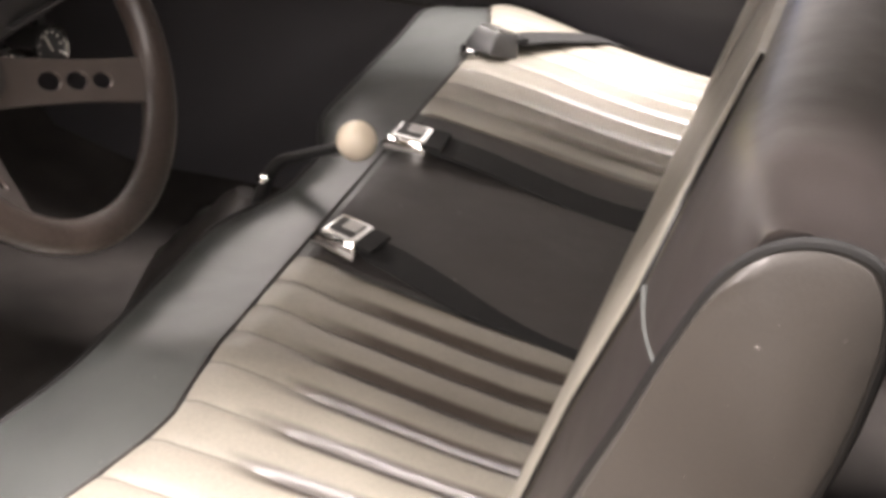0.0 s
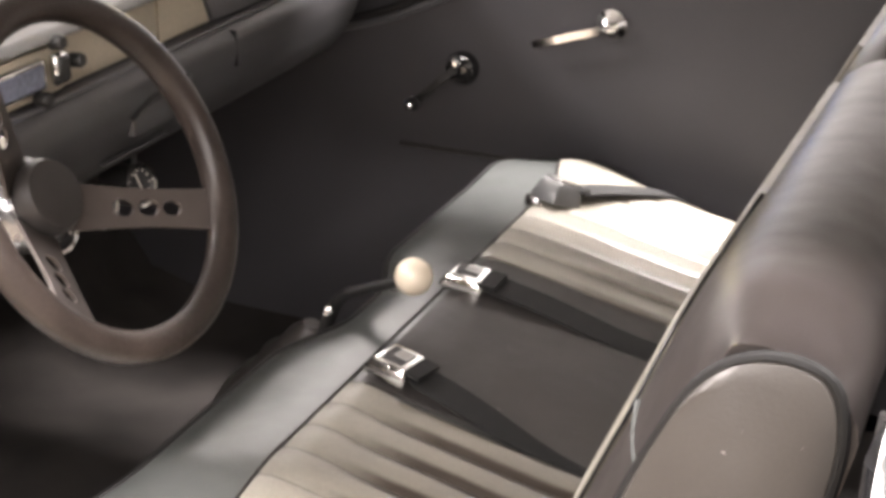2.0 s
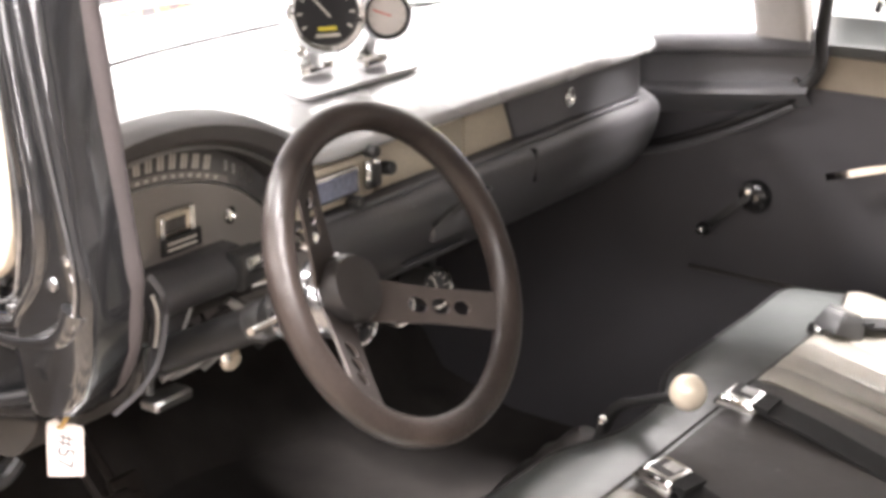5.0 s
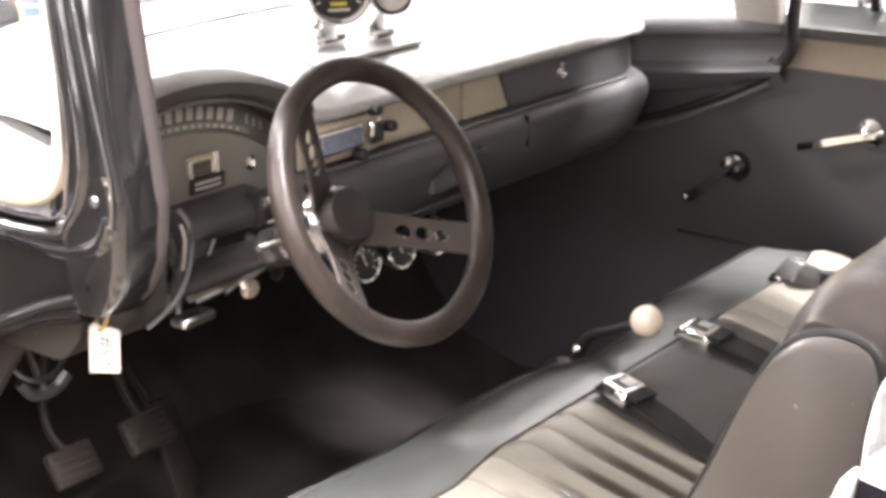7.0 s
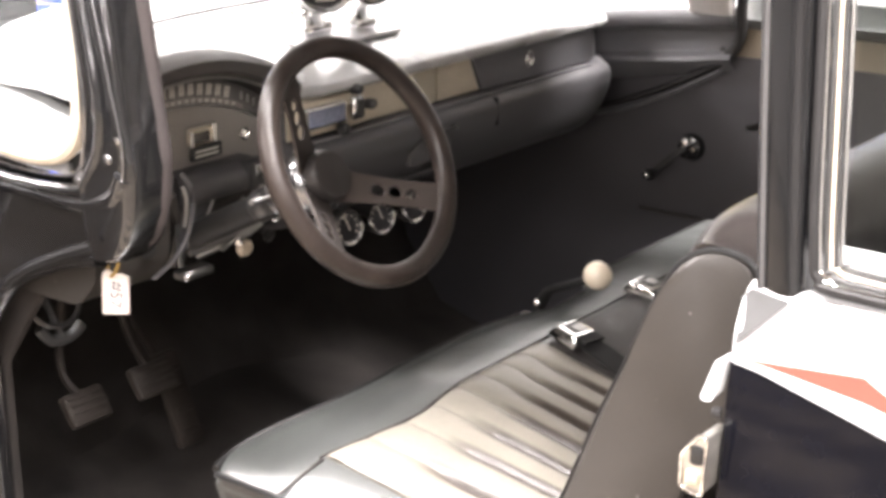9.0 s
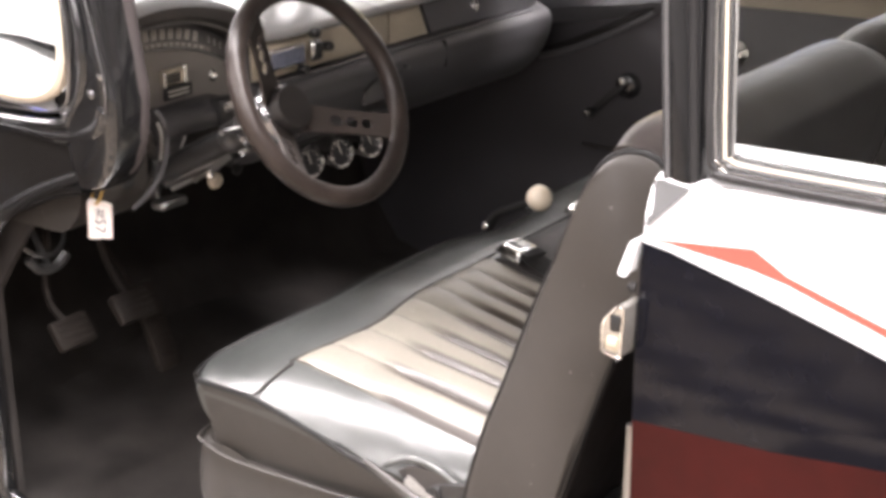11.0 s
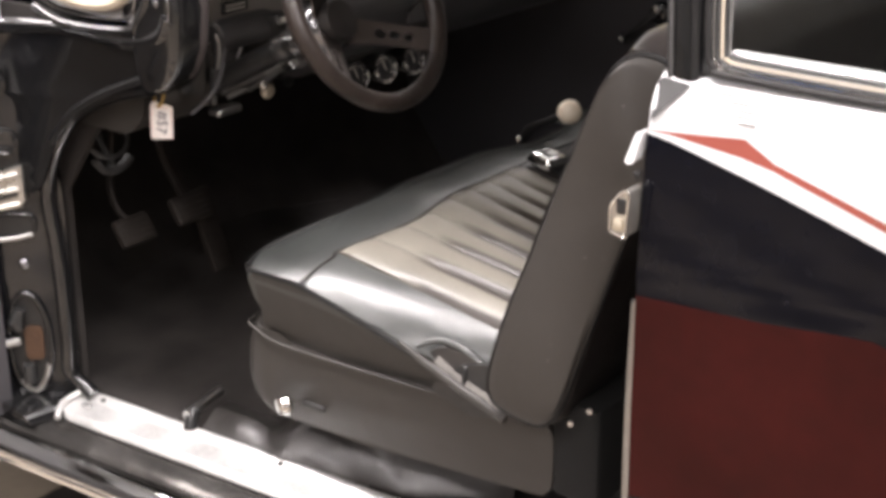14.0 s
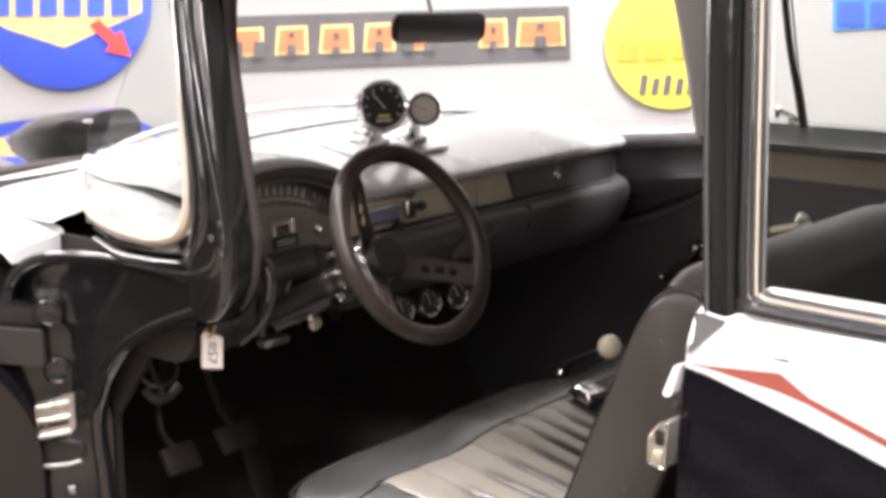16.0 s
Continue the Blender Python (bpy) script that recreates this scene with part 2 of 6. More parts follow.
# ---- mesh helpers ----
def finish(bm, angle=38):
    bmesh.ops.remove_doubles(bm, verts=bm.verts, dist=1e-5)
    bmesh.ops.recalc_face_normals(bm, faces=bm.faces)
    me = bpy.data.meshes.new("mesh")
    bm.to_mesh(me)
    bm.free()
    me.polygons.foreach_set("use_smooth", [True] * len(me.polygons))
    me.set_sharp_from_angle(angle=radians(angle))
    return me


def part(name, bm, material, parent=None, label="", angle=38):
    me = finish(bm, angle)
    me.materials.append(material)
    ob = new(name, me)
    if parent is not None:
        ob.parent = parent
        ob.matrix_parent_inverse = parent.matrix_world.inverted() if parent.parent is None else Matrix()
    return tagged(ob, label)


def thing(name, label, category, at=(0, 0, 0), group="", kind=""):
    ob = new(name)
    ob.empty_display_size = 0.05
    ob.location = at
    bpy.context.view_layer.update()
    return tagged(ob, label, category, group, kind)


def solo(name, bm, material, label, category, group="", kind="", angle=38):
    return tagged(part(name, bm, material, None, label, angle), label, category, group, kind)


def box(x0, x1, y0, y1, z0, z1, bev=0.0, seg=2, m=None, bm=None):
    bm = bm or bmesh.new()
    r = bmesh.ops.create_cube(bm, size=1)
    bmesh.ops.transform(bm, verts=r["verts"], matrix=Matrix.Translation(((x0 + x1) / 2, (y0 + y1) / 2, (z0 + z1) / 2)) @ Matrix.Diagonal((x1 - x0, y1 - y0, z1 - z0, 1)))
    vs = r["verts"]
    if bev:
        es = list({e for v in vs for e in v.link_edges})
        res = bmesh.ops.bevel(bm, geom=es, offset=bev, segments=seg, profile=0.5, affect="EDGES")
        vs = list({v for f in res["faces"] for v in f.verts} | {v for v in vs if v.is_valid})
    if m:
        bmesh.ops.transform(bm, verts=vs, matrix=m)
    return bm


def loft(rings, closed=True, caps=True, loop=False, bm=None):
    """Joins rings of points, each as long as the next."""
    bm = bm or bmesh.new()
    vr = [[bm.verts.new(p) for p in ring] for ring in rings]
    n = len(vr[0])
    pairs = list(zip(vr, vr[1:])) + ([(vr[-1], vr[0])] if loop else [])
    for a, b in pairs:
        for i in range(n if closed else n - 1):
            j = (i + 1) % n
            bm.faces.new((a[i], a[j], b[j], b[i]))
    if caps and closed and not loop:
        bm.faces.new(vr[0][::-1])
        bm.faces.new(vr[-1])
    return bm


def smooth_path(pts, n=8, closed=False):
    """A Catmull-Rom curve through points."""
    P = [Vector(p) for p in pts]
    out, k = [], len(P)
    for i in range(k if closed else k - 1):
        a, b, c, d = (P[(i + o) % k] if closed else P[min(max(i + o, 0), k - 1)] for o in (-1, 0, 1, 2))
        for s in range(n):
            t = s / n
            out.append(0.5 * (2 * b + (c - a) * t + (2 * a - 5 * b + 4 * c - d) * t * t + (3 * b - a - 3 * c + d) * t ** 3))
    if not closed:
        out.append(P[-1])
    return out


def tube(pts, r, n=10, closed=False, bm=None, squash=1.0):
    """A round bar along points; r may be a list."""
    P = [Vector(p) for p in pts]
    k = len(P)
    rings, up = [], None
    for i, p in enumerate(P):
        a, b = (P[(i - 1) % k], P[(i + 1) % k]) if closed else (P[max(i - 1, 0)], P[min(i + 1, k - 1)])
        d = (b - a).normalized()
        if up is None:
            up = d.orthogonal().normalized()
        up = (up - d * up.dot(d)).normalized()
        side = d.cross(up)
        ri = r[i] if isinstance(r, (list, tuple)) else r
        rings.append([p + ri * (math.cos(2 * math.pi * j / n) * up + squash * math.sin(2 * math.pi * j / n) * side) for j in range(n)])
    return loft(rings, True, True, closed, bm)


def lathe(profile, m, n=24, bm=None):
    """Turns a profile of (radius, height) round z, then places it with m."""
    rings = [[m @ Vector((r * math.cos(2 * math.pi * j / n), r * math.sin(2 * math.pi * j / n), h)) for j in range(n)] for r, h in profile]
    return loft(rings, True, True, False, bm)


def axis(p, d, up=(0, 0, 1)):
    """A pose at p whose z runs along d."""
    d = Vector(d).normalized()
    return Matrix.Translation(p) @ d.to_track_quat("Z", "Y").to_matrix().to_4x4()


def rounded(pts, r, seg=4):
    """Rounds the corners of a polygon of 2D points; r may be a list."""
    out, k = [], len(pts)
    for i in range(k):
        p, a, b = Vector(pts[i]), Vector(pts[i - 1]), Vector(pts[(i + 1) % k])
        ri = r[i] if isinstance(r, (list, tuple)) else r
        u, v = (a - p), (b - p)
        ri = min(ri, u.length * 0.45, v.length * 0.45)
        s, e = p + u.normalized() * ri, p + v.normalized() * ri
        for q in range(seg + 1):
            t = q / seg
            out.append((1 - t) ** 2 * s + 2 * t * (1 - t) * p + t * t * e)
    return out


def slab(poly, to3d, depth, bm=None):
    """A plate: a 2D polygon placed by to3d(u, v, w), w from 0 to depth."""
    return loft([[to3d(u, v, w) for u, v in poly] for w in (0.0, depth)], bm=bm)


def ribbon(center, side, width, thick, bm=None):
    """A flat strap along points, with its width along side."""
    C = [Vector(c) for c in center]
    rings = []
    for i, c in enumerate(C):
        d = (C[min(i + 1, len(C) - 1)] - C[max(i - 1, 0)]).normalized()
        s = Vector(side) - d * Vector(side).dot(d)
        s.normalize()
        n = d.cross(s)
        rings.append([c + s * width / 2 + n * thick / 2, c - s * width / 2 + n * thick / 2, c - s * width / 2 - n * thick / 2, c + s * width / 2 - n * thick / 2])
    return loft(rings, bm=bm)


def sstep(a, b, x):
    t = min(1.0, max(0.0, (x - a) / (b - a)))
    return t * t * (3 - 2 * t)

# ---- showroom shell ----
def wall_pt(u, w, z):
    """u along the back wall to the right, w out of it into the room."""
    p = WALL_O + WR * u - WN * w
    return Vector((p.x, p.y, z))


floor = tagged(new("floor"), "beige and dark brown checkered tile floor", "floor", kind="structure")
part("slab", slab([(-14, -1), (10, -1), (10, 14), (-14, 14)], lambda u, v, w: wall_pt(u, v, -0.06 + w), 0.055), M_GROUT, floor, "grey grout bed")
for nm, poly in (("wall_back", [(-14, -0.25), (10, -0.25), (10, 0), (-14, 0)]), ("wall_left", [(-14, 0), (-13.8, 0), (-13.8, 13.8), (-14, 13.8)]),
                 ("wall_right", [(9.8, 0), (10, 0), (10, 13.8), (9.8, 13.8)]), ("wall_behind", [(-14, 13.8), (10, 13.8), (10, 14), (-14, 14)])):
    back = nm == "wall_back"
    solo(nm, slab(poly, lambda u, v, w: wall_pt(u, v, w), CEIL), M_WALL if back else M_WALLG, "plain white painted showroom wall" if back else "plain grey painted showroom wall", "wall", kind="structure")
solo("ceiling", slab([(-14, -0.2), (10, -0.2), (10, 14), (-14, 14)], lambda u, v, w: wall_pt(u, v, CEIL + w), 0.1), M_CEIL, "plain grey showroom ceiling", "ceiling", kind="structure")
# rows of ceiling panels run along the car; the last two are added fill
for y, x_first, count, power in ((1.62, -1.42, 3, 3.1), (-1.38, -5.02, 6, 1.5), (-4.38, -5.02, 6, 0.5), (-7.38, -5.02, 6, 0.75)):
    for k in range(count):
        c = Vector((x_first + 1.8 * k, y, CEIL - 0.03))
        th = thing("ceiling_light", "unseen white fluorescent panel light assumed on the ceiling", "light", c, group="showroom ceiling lights")
        m = Matrix.Translation(c)
        part("frame", box(-0.62, 0.62, -0.32, 0.32, -0.02, 0.028, 0.006, 1, m), M_CEIL, th)
        part("diffuser", box(-0.58, 0.58, -0.28, 0.28, -0.026, -0.016, 0.002, 1, m), M_LIGHT, th)
        lamp_at(c - Vector((0, 0, 0.05)), 1.16, 0.56, LAMP * power)


def disc_sign(u, z, r, material, label):
    th = thing("round_sign", label, "sign", wall_pt(u, 0, z))
    m = axis(wall_pt(u, 0.0, z), -WN)
    part("disc", lathe([(r, 0.004), (r, 0.02), (r * 0.985, 0.024)], m, 64), material, th)
    return th


def wall_poly(name, pts, w, material, th, label=""):
    return part(name, slab(pts, lambda u, z, d: wall_pt(u, w + d, z), 0.003), material, th, label)


def wp(x, y):
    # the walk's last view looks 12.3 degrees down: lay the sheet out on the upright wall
    c, s = math.cos(radians(12.3)), math.sin(radians(12.3))
    a, b = (x - 784) / 2734.0, (441 - y) / 2734.0
    d = WALL_D / (c + b * s)
    return (a * d, 1.6688 + d * (b * c - s))


banner = thing("wall_banner", "long black wall banner with orange lettering shapes", "sign", wall_pt(*[wp(710, 65)[0], 0, wp(710, 65)[1]]))
wall_poly("cloth", [wp(360, 30), wp(365, 128), wp(1010, 105), wp(1008, 12)][::-1], 0.004, M_SBLK, banner)
# plain letter-sized shapes: a pale yellow edge round an orange slab, split by slots
for x0, x1, slot in ((413, 470, 0), (488, 548, 1), (566, 628, 2), (644, 702, 1), (716, 772, 0), (848, 900, 2), (914, 1001, 1)):
    y0, wd = 92 - (x0 - 415) * 0.033, x1 - x0
    for k, (g, mt) in enumerate(((0, M_SYEL), (6, M_SORG))):
        pts = [wp(x0 + g, y0 + 8 - g), wp(x1 - g, y0 + 6 - g), wp(x1 - 2 - g, y0 - 45 + g), wp(x0 + 4 + g, y0 - 43 + g)]
        wall_poly("letter_shape", pts, 0.009 + 0.004 * k, mt, banner, "orange block with a pale yellow edge" if k else "")
    # slots from below or both sides break the block up
    for c0, c1, ya, yb in (((0.0, 0.33, 9, -20), (0.67, 1.0, 9, -20)), ((0.38, 0.62, 9, -12), (0.42, 0.58, -24, -34)), ((0.40, 0.60, 9, -6), (0.42, 0.58, -18, -30)))[slot]:
        wall_poly("letter_slot", [wp(x0 + wd * c0, y0 + ya), wp(x0 + wd * c1, y0 + ya), wp(x0 + wd * c1, y0 + yb), wp(x0 + wd * c0, y0 + yb)], 0.018, M_SBLK, banner)

sy = disc_sign(*wp(1190, 76), 0.258, M_YEL, "round yellow wall sign with black lettering shapes")
for (x0, x1, y0, y1) in ((1092, 1130, 75, 108), (1140, 1180, 72, 106), (1190, 1232, 70, 104)):
    wall_poly("letter_shape", [wp(x0, y1), wp(x1, y1), wp(x1, y0), wp(x0, y0)], 0.03, M_GOLD, sy)
for i in range(6):
    x0 = 1130 + i * 21
    wall_poly("letter_shape", [wp(x0, 168), wp(x0 + 12, 168), wp(x0 + 17, 132 + 6 * (i % 2)), wp(x0 + 5, 132 + 6 * (i % 2))], 0.03, M_SBLK, sy)
sb = disc_sign(*wp(110, -3), 0.347, M_BLUE, "round blue wall sign with a yellow arrow panel")
wall_poly("panel", [wp(-40, 20), wp(20, 50), wp(118, 82), wp(215, 38), wp(255, 20), wp(255, -60), wp(-40, -60)][::-1], 0.026, M_SYEL, sb)
wall_poly("arrow", [wp(163, 42), wp(200, 78), wp(190, 88), wp(236, 97), wp(220, 52), wp(210, 60), wp(180, 32)], 0.032, M_SRED, sb, "red arrow")
for i in range(6):
    x0 = -8 + i * 42
    wall_poly("letter_shape", [wp(x0, 26), wp(x0 + 30, 25), wp(x0 + 30, -14), wp(x0, -13)], 0.032, M_BLUE, sb)
pf = thing("picture_frame", "blue framed panel hung on the white wall", "picture frame", wall_pt(wp(1560, 20)[0], 0, wp(1560, 20)[1]))
wall_poly("panel", [wp(1476, 56), wp(1640, 50), wp(1640, -60), wp(1476, -55)], 0.004, M_LBLUE, pf)
for (x0, x1) in ((1483, 1530), (1540, 1590)):
    wall_poly("inset", [wp(x0, 48), wp(x1, 47), wp(x1, 5), wp(x0, 6)], 0.010, M_BLUE, pf)


# ---- the car that the walk looks into ----
car = thing("car", "black, white and red vintage two-door sedan, driver's door open", "car", (0.3, 0, 0))


def skew(x):
    return 0.055 * (x + 0.43)


# floor pan and carpet
part("floor_pan", box(-0.95, 2.2, -0.70, 0.80, 0.30, 0.345), M_JAMB, car)
cp = []
for i in range(30):
    y = -0.655 + i * 1.39 / 29
    hump = 0.075 * math.exp(-(y / 0.22) ** 2)
    ring = []
    for x, z in ((-0.84, 1.16), (-0.80, 0.80), (-0.76, 0.58), (-0.66, 0.44), (-0.50, 0.392), (-0.1, 0.385), (0.35, 0.385), (0.7, 0.39), (1.2, 0.40), (1.25, 0.44), (2.1, 0.45)):
        ring.append((x + 0.02 * hump, max(skew(x) * 0.6 - 0.655, y) if y < 0 else y, z + hump * sstep(-0.95, -0.5, x)))
    cp.append(ring)
part("carpet", loft(cp, closed=False), M_CARPET, car, "black carpet over the floor and tunnel")
fold = []
for k in range(41):
    t = k / 40
    x = -0.150 + 0.58 * t
    up = sstep(-0.02, 0.08, x)
    wv = 0.008 * math.sin(13 * t + 0.6) + 0.005 * math.sin(31 * t + 1)
    edge = -0.628 + 0.045 * sstep(0.45, 0.75, t) + 0.075 * sstep(0.72, 1.0, t)
    lift = 0.004 + 0.012 * max(0.0, math.sin(2.6 * math.pi * t + 0.4)) ** 2
    top = 0.404 + 0.104 * up
    fold.append([(x - 0.01, -0.535 - 0.01 * up, top), (x - 0.004, -0.555 + wv * up, top - 0.045 * up), (x + 0.002, edge + 0.040 + 0.9 * wv, 0.406 + 0.030 * up + lift), (x + 0.008, edge + 0.018 + wv, 0.398 + 0.010 * up + lift), (x + 0.012, edge + 0.004 + 0.5 * wv, 0.392 + 0.5 * lift), (x + 0.012, edge - 0.003 + 0.5 * wv, 0.388 + 0.4 * lift)])
part("seat_lining", loft(fold, closed=False), mat("lining_vinyl", (0.036, 0.033, 0.031), 0.34, grain=320, bump=0.15, var=0.25, blotch=12, spec=0.6, coat=0.4, coat_rough=0.22, wave=0.3, dust=0.3), car, "loose dark vinyl lining hanging under the seat edge")
part("firewall", box(-0.98, -0.93, -0.72, 0.78, 0.3, 1.16), M_CARPET, car)
part("kick_panel", slab([(-0.80, 0.36), (-0.43, 0.36), (-0.43, 0.78), (-0.30, 0.95), (-0.2, 1.0), (-0.2, 1.10), (-0.80, 1.10)], lambda u, v, w: Vector((u, -0.64 + w, v)), 0.012), M_CARPET, car)

# door sill: scuff plate, groove and polished moulding
X0, X1 = -0.405, 0.84


def along(sec, n=14, x0=X0, x1=X1, bend=None):
    rings = []
    for i in range(n + 1):
        x = x0 + (x1 - x0) * i / n
        rings.append([Vector((x, y + skew(x), z)) for y, z in sec])
    return loft(rings)


PLATE = [(-0.645, 0.386), (-0.649, 0.396), (-0.655, 0.396), (-0.663, 0.3905), (-0.666, 0.3865), (-0.671, 0.3865), (-0.674, 0.3895), (-0.712, 0.3855), (-0.717, 0.3865), (-0.722, 0.384), (-0.726, 0.380), (-0.728, 0.373), (-0.720, 0.369), (-0.65, 0.376)]
rings = []
for x in [X0 - 0.012 + 0.05 * (k / 8) ** 1.6 for k in range(9)] + [X0 + 0.038 + (X1 - X0 - 0.038) * k / 12 for k in range(1, 13)]:
    k = min(1.0, max(0.0, (x - X0 + 0.012) / 0.048))
    inset = 0.036 * (1 - math.sqrt(1 - (1 - k) ** 2))
    rings.append([Vector((x, max(y, -0.728 + inset) + skew(x), z)) for y, z in PLATE])
part("scuff_plate", loft(rings), M_ALU, car, "worn bright aluminium sill plate with a rounded end")
for x, y in ((-0.372, -0.690), (0.215, -0.640)):
    part("plate_clip", box(x - 0.010, x + 0.010, y + skew(x) - 0.006, y + skew(x) + 0.006, 0.388, 0.3925, 0.0015, 1), M_STEEL, car)
for i in range(3):
    x = -0.36 + i * 0.42
    part("screw", lathe([(0.006, 0), (0.0055, 0.0025), (0.001, 0.003)], axis((x, -0.66 + skew(x), 0.3915), (0, -0.05, 1)), 10), M_DARKST, car)
part("rocker", along([(-0.66, 0.372), (-0.762, 0.364), (-0.776, 0.352), (-0.778, 0.335), (-0.788, 0.326), (-0.786, 0.304), (-0.74, 0.280), (-0.66, 0.272)], x0=-0.62, x1=0.83), M_GRIME, car, "worn dark metal sill ledge")
part("rocker_moulding", along(rounded([(-0.781, 0.350), (-0.796, 0.350), (-0.811, 0.338), (-0.818, 0.322), (-0.814, 0.304), (-0.803, 0.297), (-0.790, 0.315)], 0.005, 3), x0=-0.68, x1=0.82), M_CHROME, car, "polished stainless rocker moulding")


# front hinge pillar
def jp(s, z, w=0.0):
    """s runs from the inner edge outwards along the slanted jamb."""
    return Vector((-0.428 - 0.17 * s / 0.22 + 0.63 * w, -0.655 - 0.14 * s / 0.22 - 0.77 * w, z))


JO = rounded([(-0.004, 0.375), (-0.004, 0.80), (0.03, 0.90), (0.09, 0.98), (0.24, 1.0), (0.24, 0.33), (0.03, 0.345)], [0.03, 0.05, 0.05, 0.05, 0.01, 0.02, 0.03])
part("hinge_pillar", slab(JO, lambda u, v, w: jp(u, v, -w), 0.05), M_JAMB, car, "black painted door jamb")
seal = smooth_path([(-0.385, -0.656, 0.392), (-0.405, -0.657, 0.405), jp(0.012, 0.435, 0.008), jp(0.010, 0.50, 0.008), jp(0.012, 0.66, 0.008), jp(0.018, 0.80, 0.008), (-0.36, -0.672, 0.925), (-0.24, -0.68, 0.99), (-0.13, -0.69, 1.022)], 6)
part("jamb_seal", tube(seal, 0.0145, 14), M_POST, car, "rounded gloss black edge of the opening")
part("jamb_foot", loft([[Vector((-0.435 + a + 0.012 * k, -0.70 + 0.045 * k, z)) for a, z in ((-0.12, 0.335), (0.03, 0.368), (0.022, 0.376), (0.004, 0.383), (-0.022, 0.389), (-0.06, 0.392), (-0.12, 0.388))] for k in (-1.6, -0.8, 0.0, 0.8)]), M_POST, car, "rounded black foot of the door jamb")
part("sill_end", tube(smooth_path([(-0.408, -0.655, 0.400), (-0.414, -0.69, 0.394), (-0.410, -0.715, 0.388), (-0.396, -0.735, 0.376)], 5), 0.006, 10), M_ALU, car, "bright rolled end of the sill plate")
hg = part("door_hinge", slab(rounded([(0.060, 0.765), (0.128, 0.752), (0.130, 0.812), (0.060, 0.832)], 0.004, 2), lambda u, v, w: jp(u, v, w), 0.016), M_PLATED, car, "bright metal upper door hinge")
for z in (0.822, 0.796, 0.768):
    part("knuckle", tube([jp(0.066, z - 0.004, 0.016), jp(0.126, z - 0.016, 0.016)], 0.0065, 8), M_PLATED, hg)
part("knuckle_groove", tube([jp(0.070, 0.781, 0.017), jp(0.124, 0.770, 0.017)], 0.004, 6), M_BLACK, hg)
# pressed slot below the hinge
slot = rounded([(0.050, 0.738), (0.135, 0.744), (0.135, 0.694), (0.050, 0.700)], [0.018, 0.004, 0.004, 0.018], 5)
part("jamb_slot", slab(slot, lambda u, v, w: jp(u, v, w), 0.002), M_BLACK, car)
part("slot_rim", tube([jp(u, v, 0.003) for u, v in slot], 0.0045, 8, closed=True), M_POST, car)
part("slot_lip", tube([jp(0.055, 0.703, 0.006), jp(0.08, 0.697, 0.007), jp(0.132, 0.692, 0.007)], 0.005, 8), M_STEEL, car)
part("bolt", lathe([(0.010, 0), (0.010, 0.005), (0.006, 0.009), (0.001, 0.010)], axis(jp(0.076, 0.646, 0.0), (0.63, -0.77, 0)), 10), M_BEAD, car)
# lower hinge in its oval recess
oval = [(0.080 + 0.038 * math.cos(a), 0.490 + 0.098 * math.sin(a)) for a in [2 * math.pi * k / 32 for k in range(32)]]
part("hinge_recess", slab([(0.080 + (u - 0.080) * 0.93, 0.49 + (v - 0.49) * 0.95) for u, v in oval], lambda u, v, w: jp(u, v, w), 0.0015), M_BLACK, car)
part("recess_rim", tube([jp(u, v, 0.003) for u, v in oval], 0.006, 10, closed=True), M_POST, car, "rounded gloss black rim")
lh = part("lower_hinge", tube([jp(0.092, 0.560, 0.01), jp(0.100, 0.535, 0.014), jp(0.094, 0.520, 0.012)], [0.012, 0.014, 0.009], 12), M_DARKST, car, "dark metal lower hinge")
part("hinge_pin", tube([jp(0.094, 0.502, 0.018), jp(0.122, 0.498, 0.022)], 0.008, 10), M_STEEL, lh)
part("hinge_leaf", slab(rounded([(0.055, 0.46), (0.088, 0.46), (0.088, 0.525), (0.055, 0.525)], 0.01, 3), lambda u, v, w: jp(u, v, 0.002 + w), 0.006), M_RUST, lh, "rusty hinge leaf")
part("hinge_bolt", tube([jp(0.085, 0.452, 0.01), jp(0.086, 0.415, 0.01)], [0.011, 0.012], 12), M_DARKST, lh)
part("recess_light_edge", tube([jp(0.080 + 0.034 * math.cos(a), 0.490 + 0.092 * math.sin(a), 0.006) for a in [3.6 + 0.12 * k for k in range(16)]], 0.0055, 8), M_STEEL, lh)

# cowl side under the dog-leg post
CS = rounded([(-0.44, 0.78), (-0.37, 0.915), (-0.24, 0.985), (-0.15, 1.004), (-0.095, 1.018), (-0.058, 1.042), (-0.035, 1.078), (-0.03, 1.125), (-0.11, 1.125), (-0.30, 1.112), (-0.50, 1.085), (-0.58, 1.05), (-0.63, 0.97), (-0.64, 0.78)], 0.03, 3)
part("cowl_side", slab(CS, lambda u, v, w: Vector((u, -0.68 + 0.03 * sstep(-0.3, -0.6, u) * -1 + w, v)), 0.022), M_POST, car, "black painted cowl side with rounded edges")
tr = smooth_path([(-0.62, -0.735, 0.90), (-0.605, -0.733, 1.0), (-0.55, -0.725, 1.058), (-0.45, -0.715, 1.085), (-0.30, -0.70, 1.095), (-0.15, -0.712, 1.098), (-0.09, -0.716, 1.108), (-0.054, -0.720, 1.126), (-0.038, -0.722, 1.152)], 6)
part("cowl_trim", tube(tr, 0.015, 12, squash=0.8), M_POST, car, "rounded gloss black bead along the cowl side")
part("cowl_return", tube(smooth_path([(-0.045, -0.715, 1.125), (-0.062, -0.712, 1.09), (-0.095, -0.708, 1.055), (-0.21, -0.702, 1.008), (-0.31, -0.698, 0.957), (-0.395, -0.688, 0.885)], 5), 0.009, 10), M_POST, car)
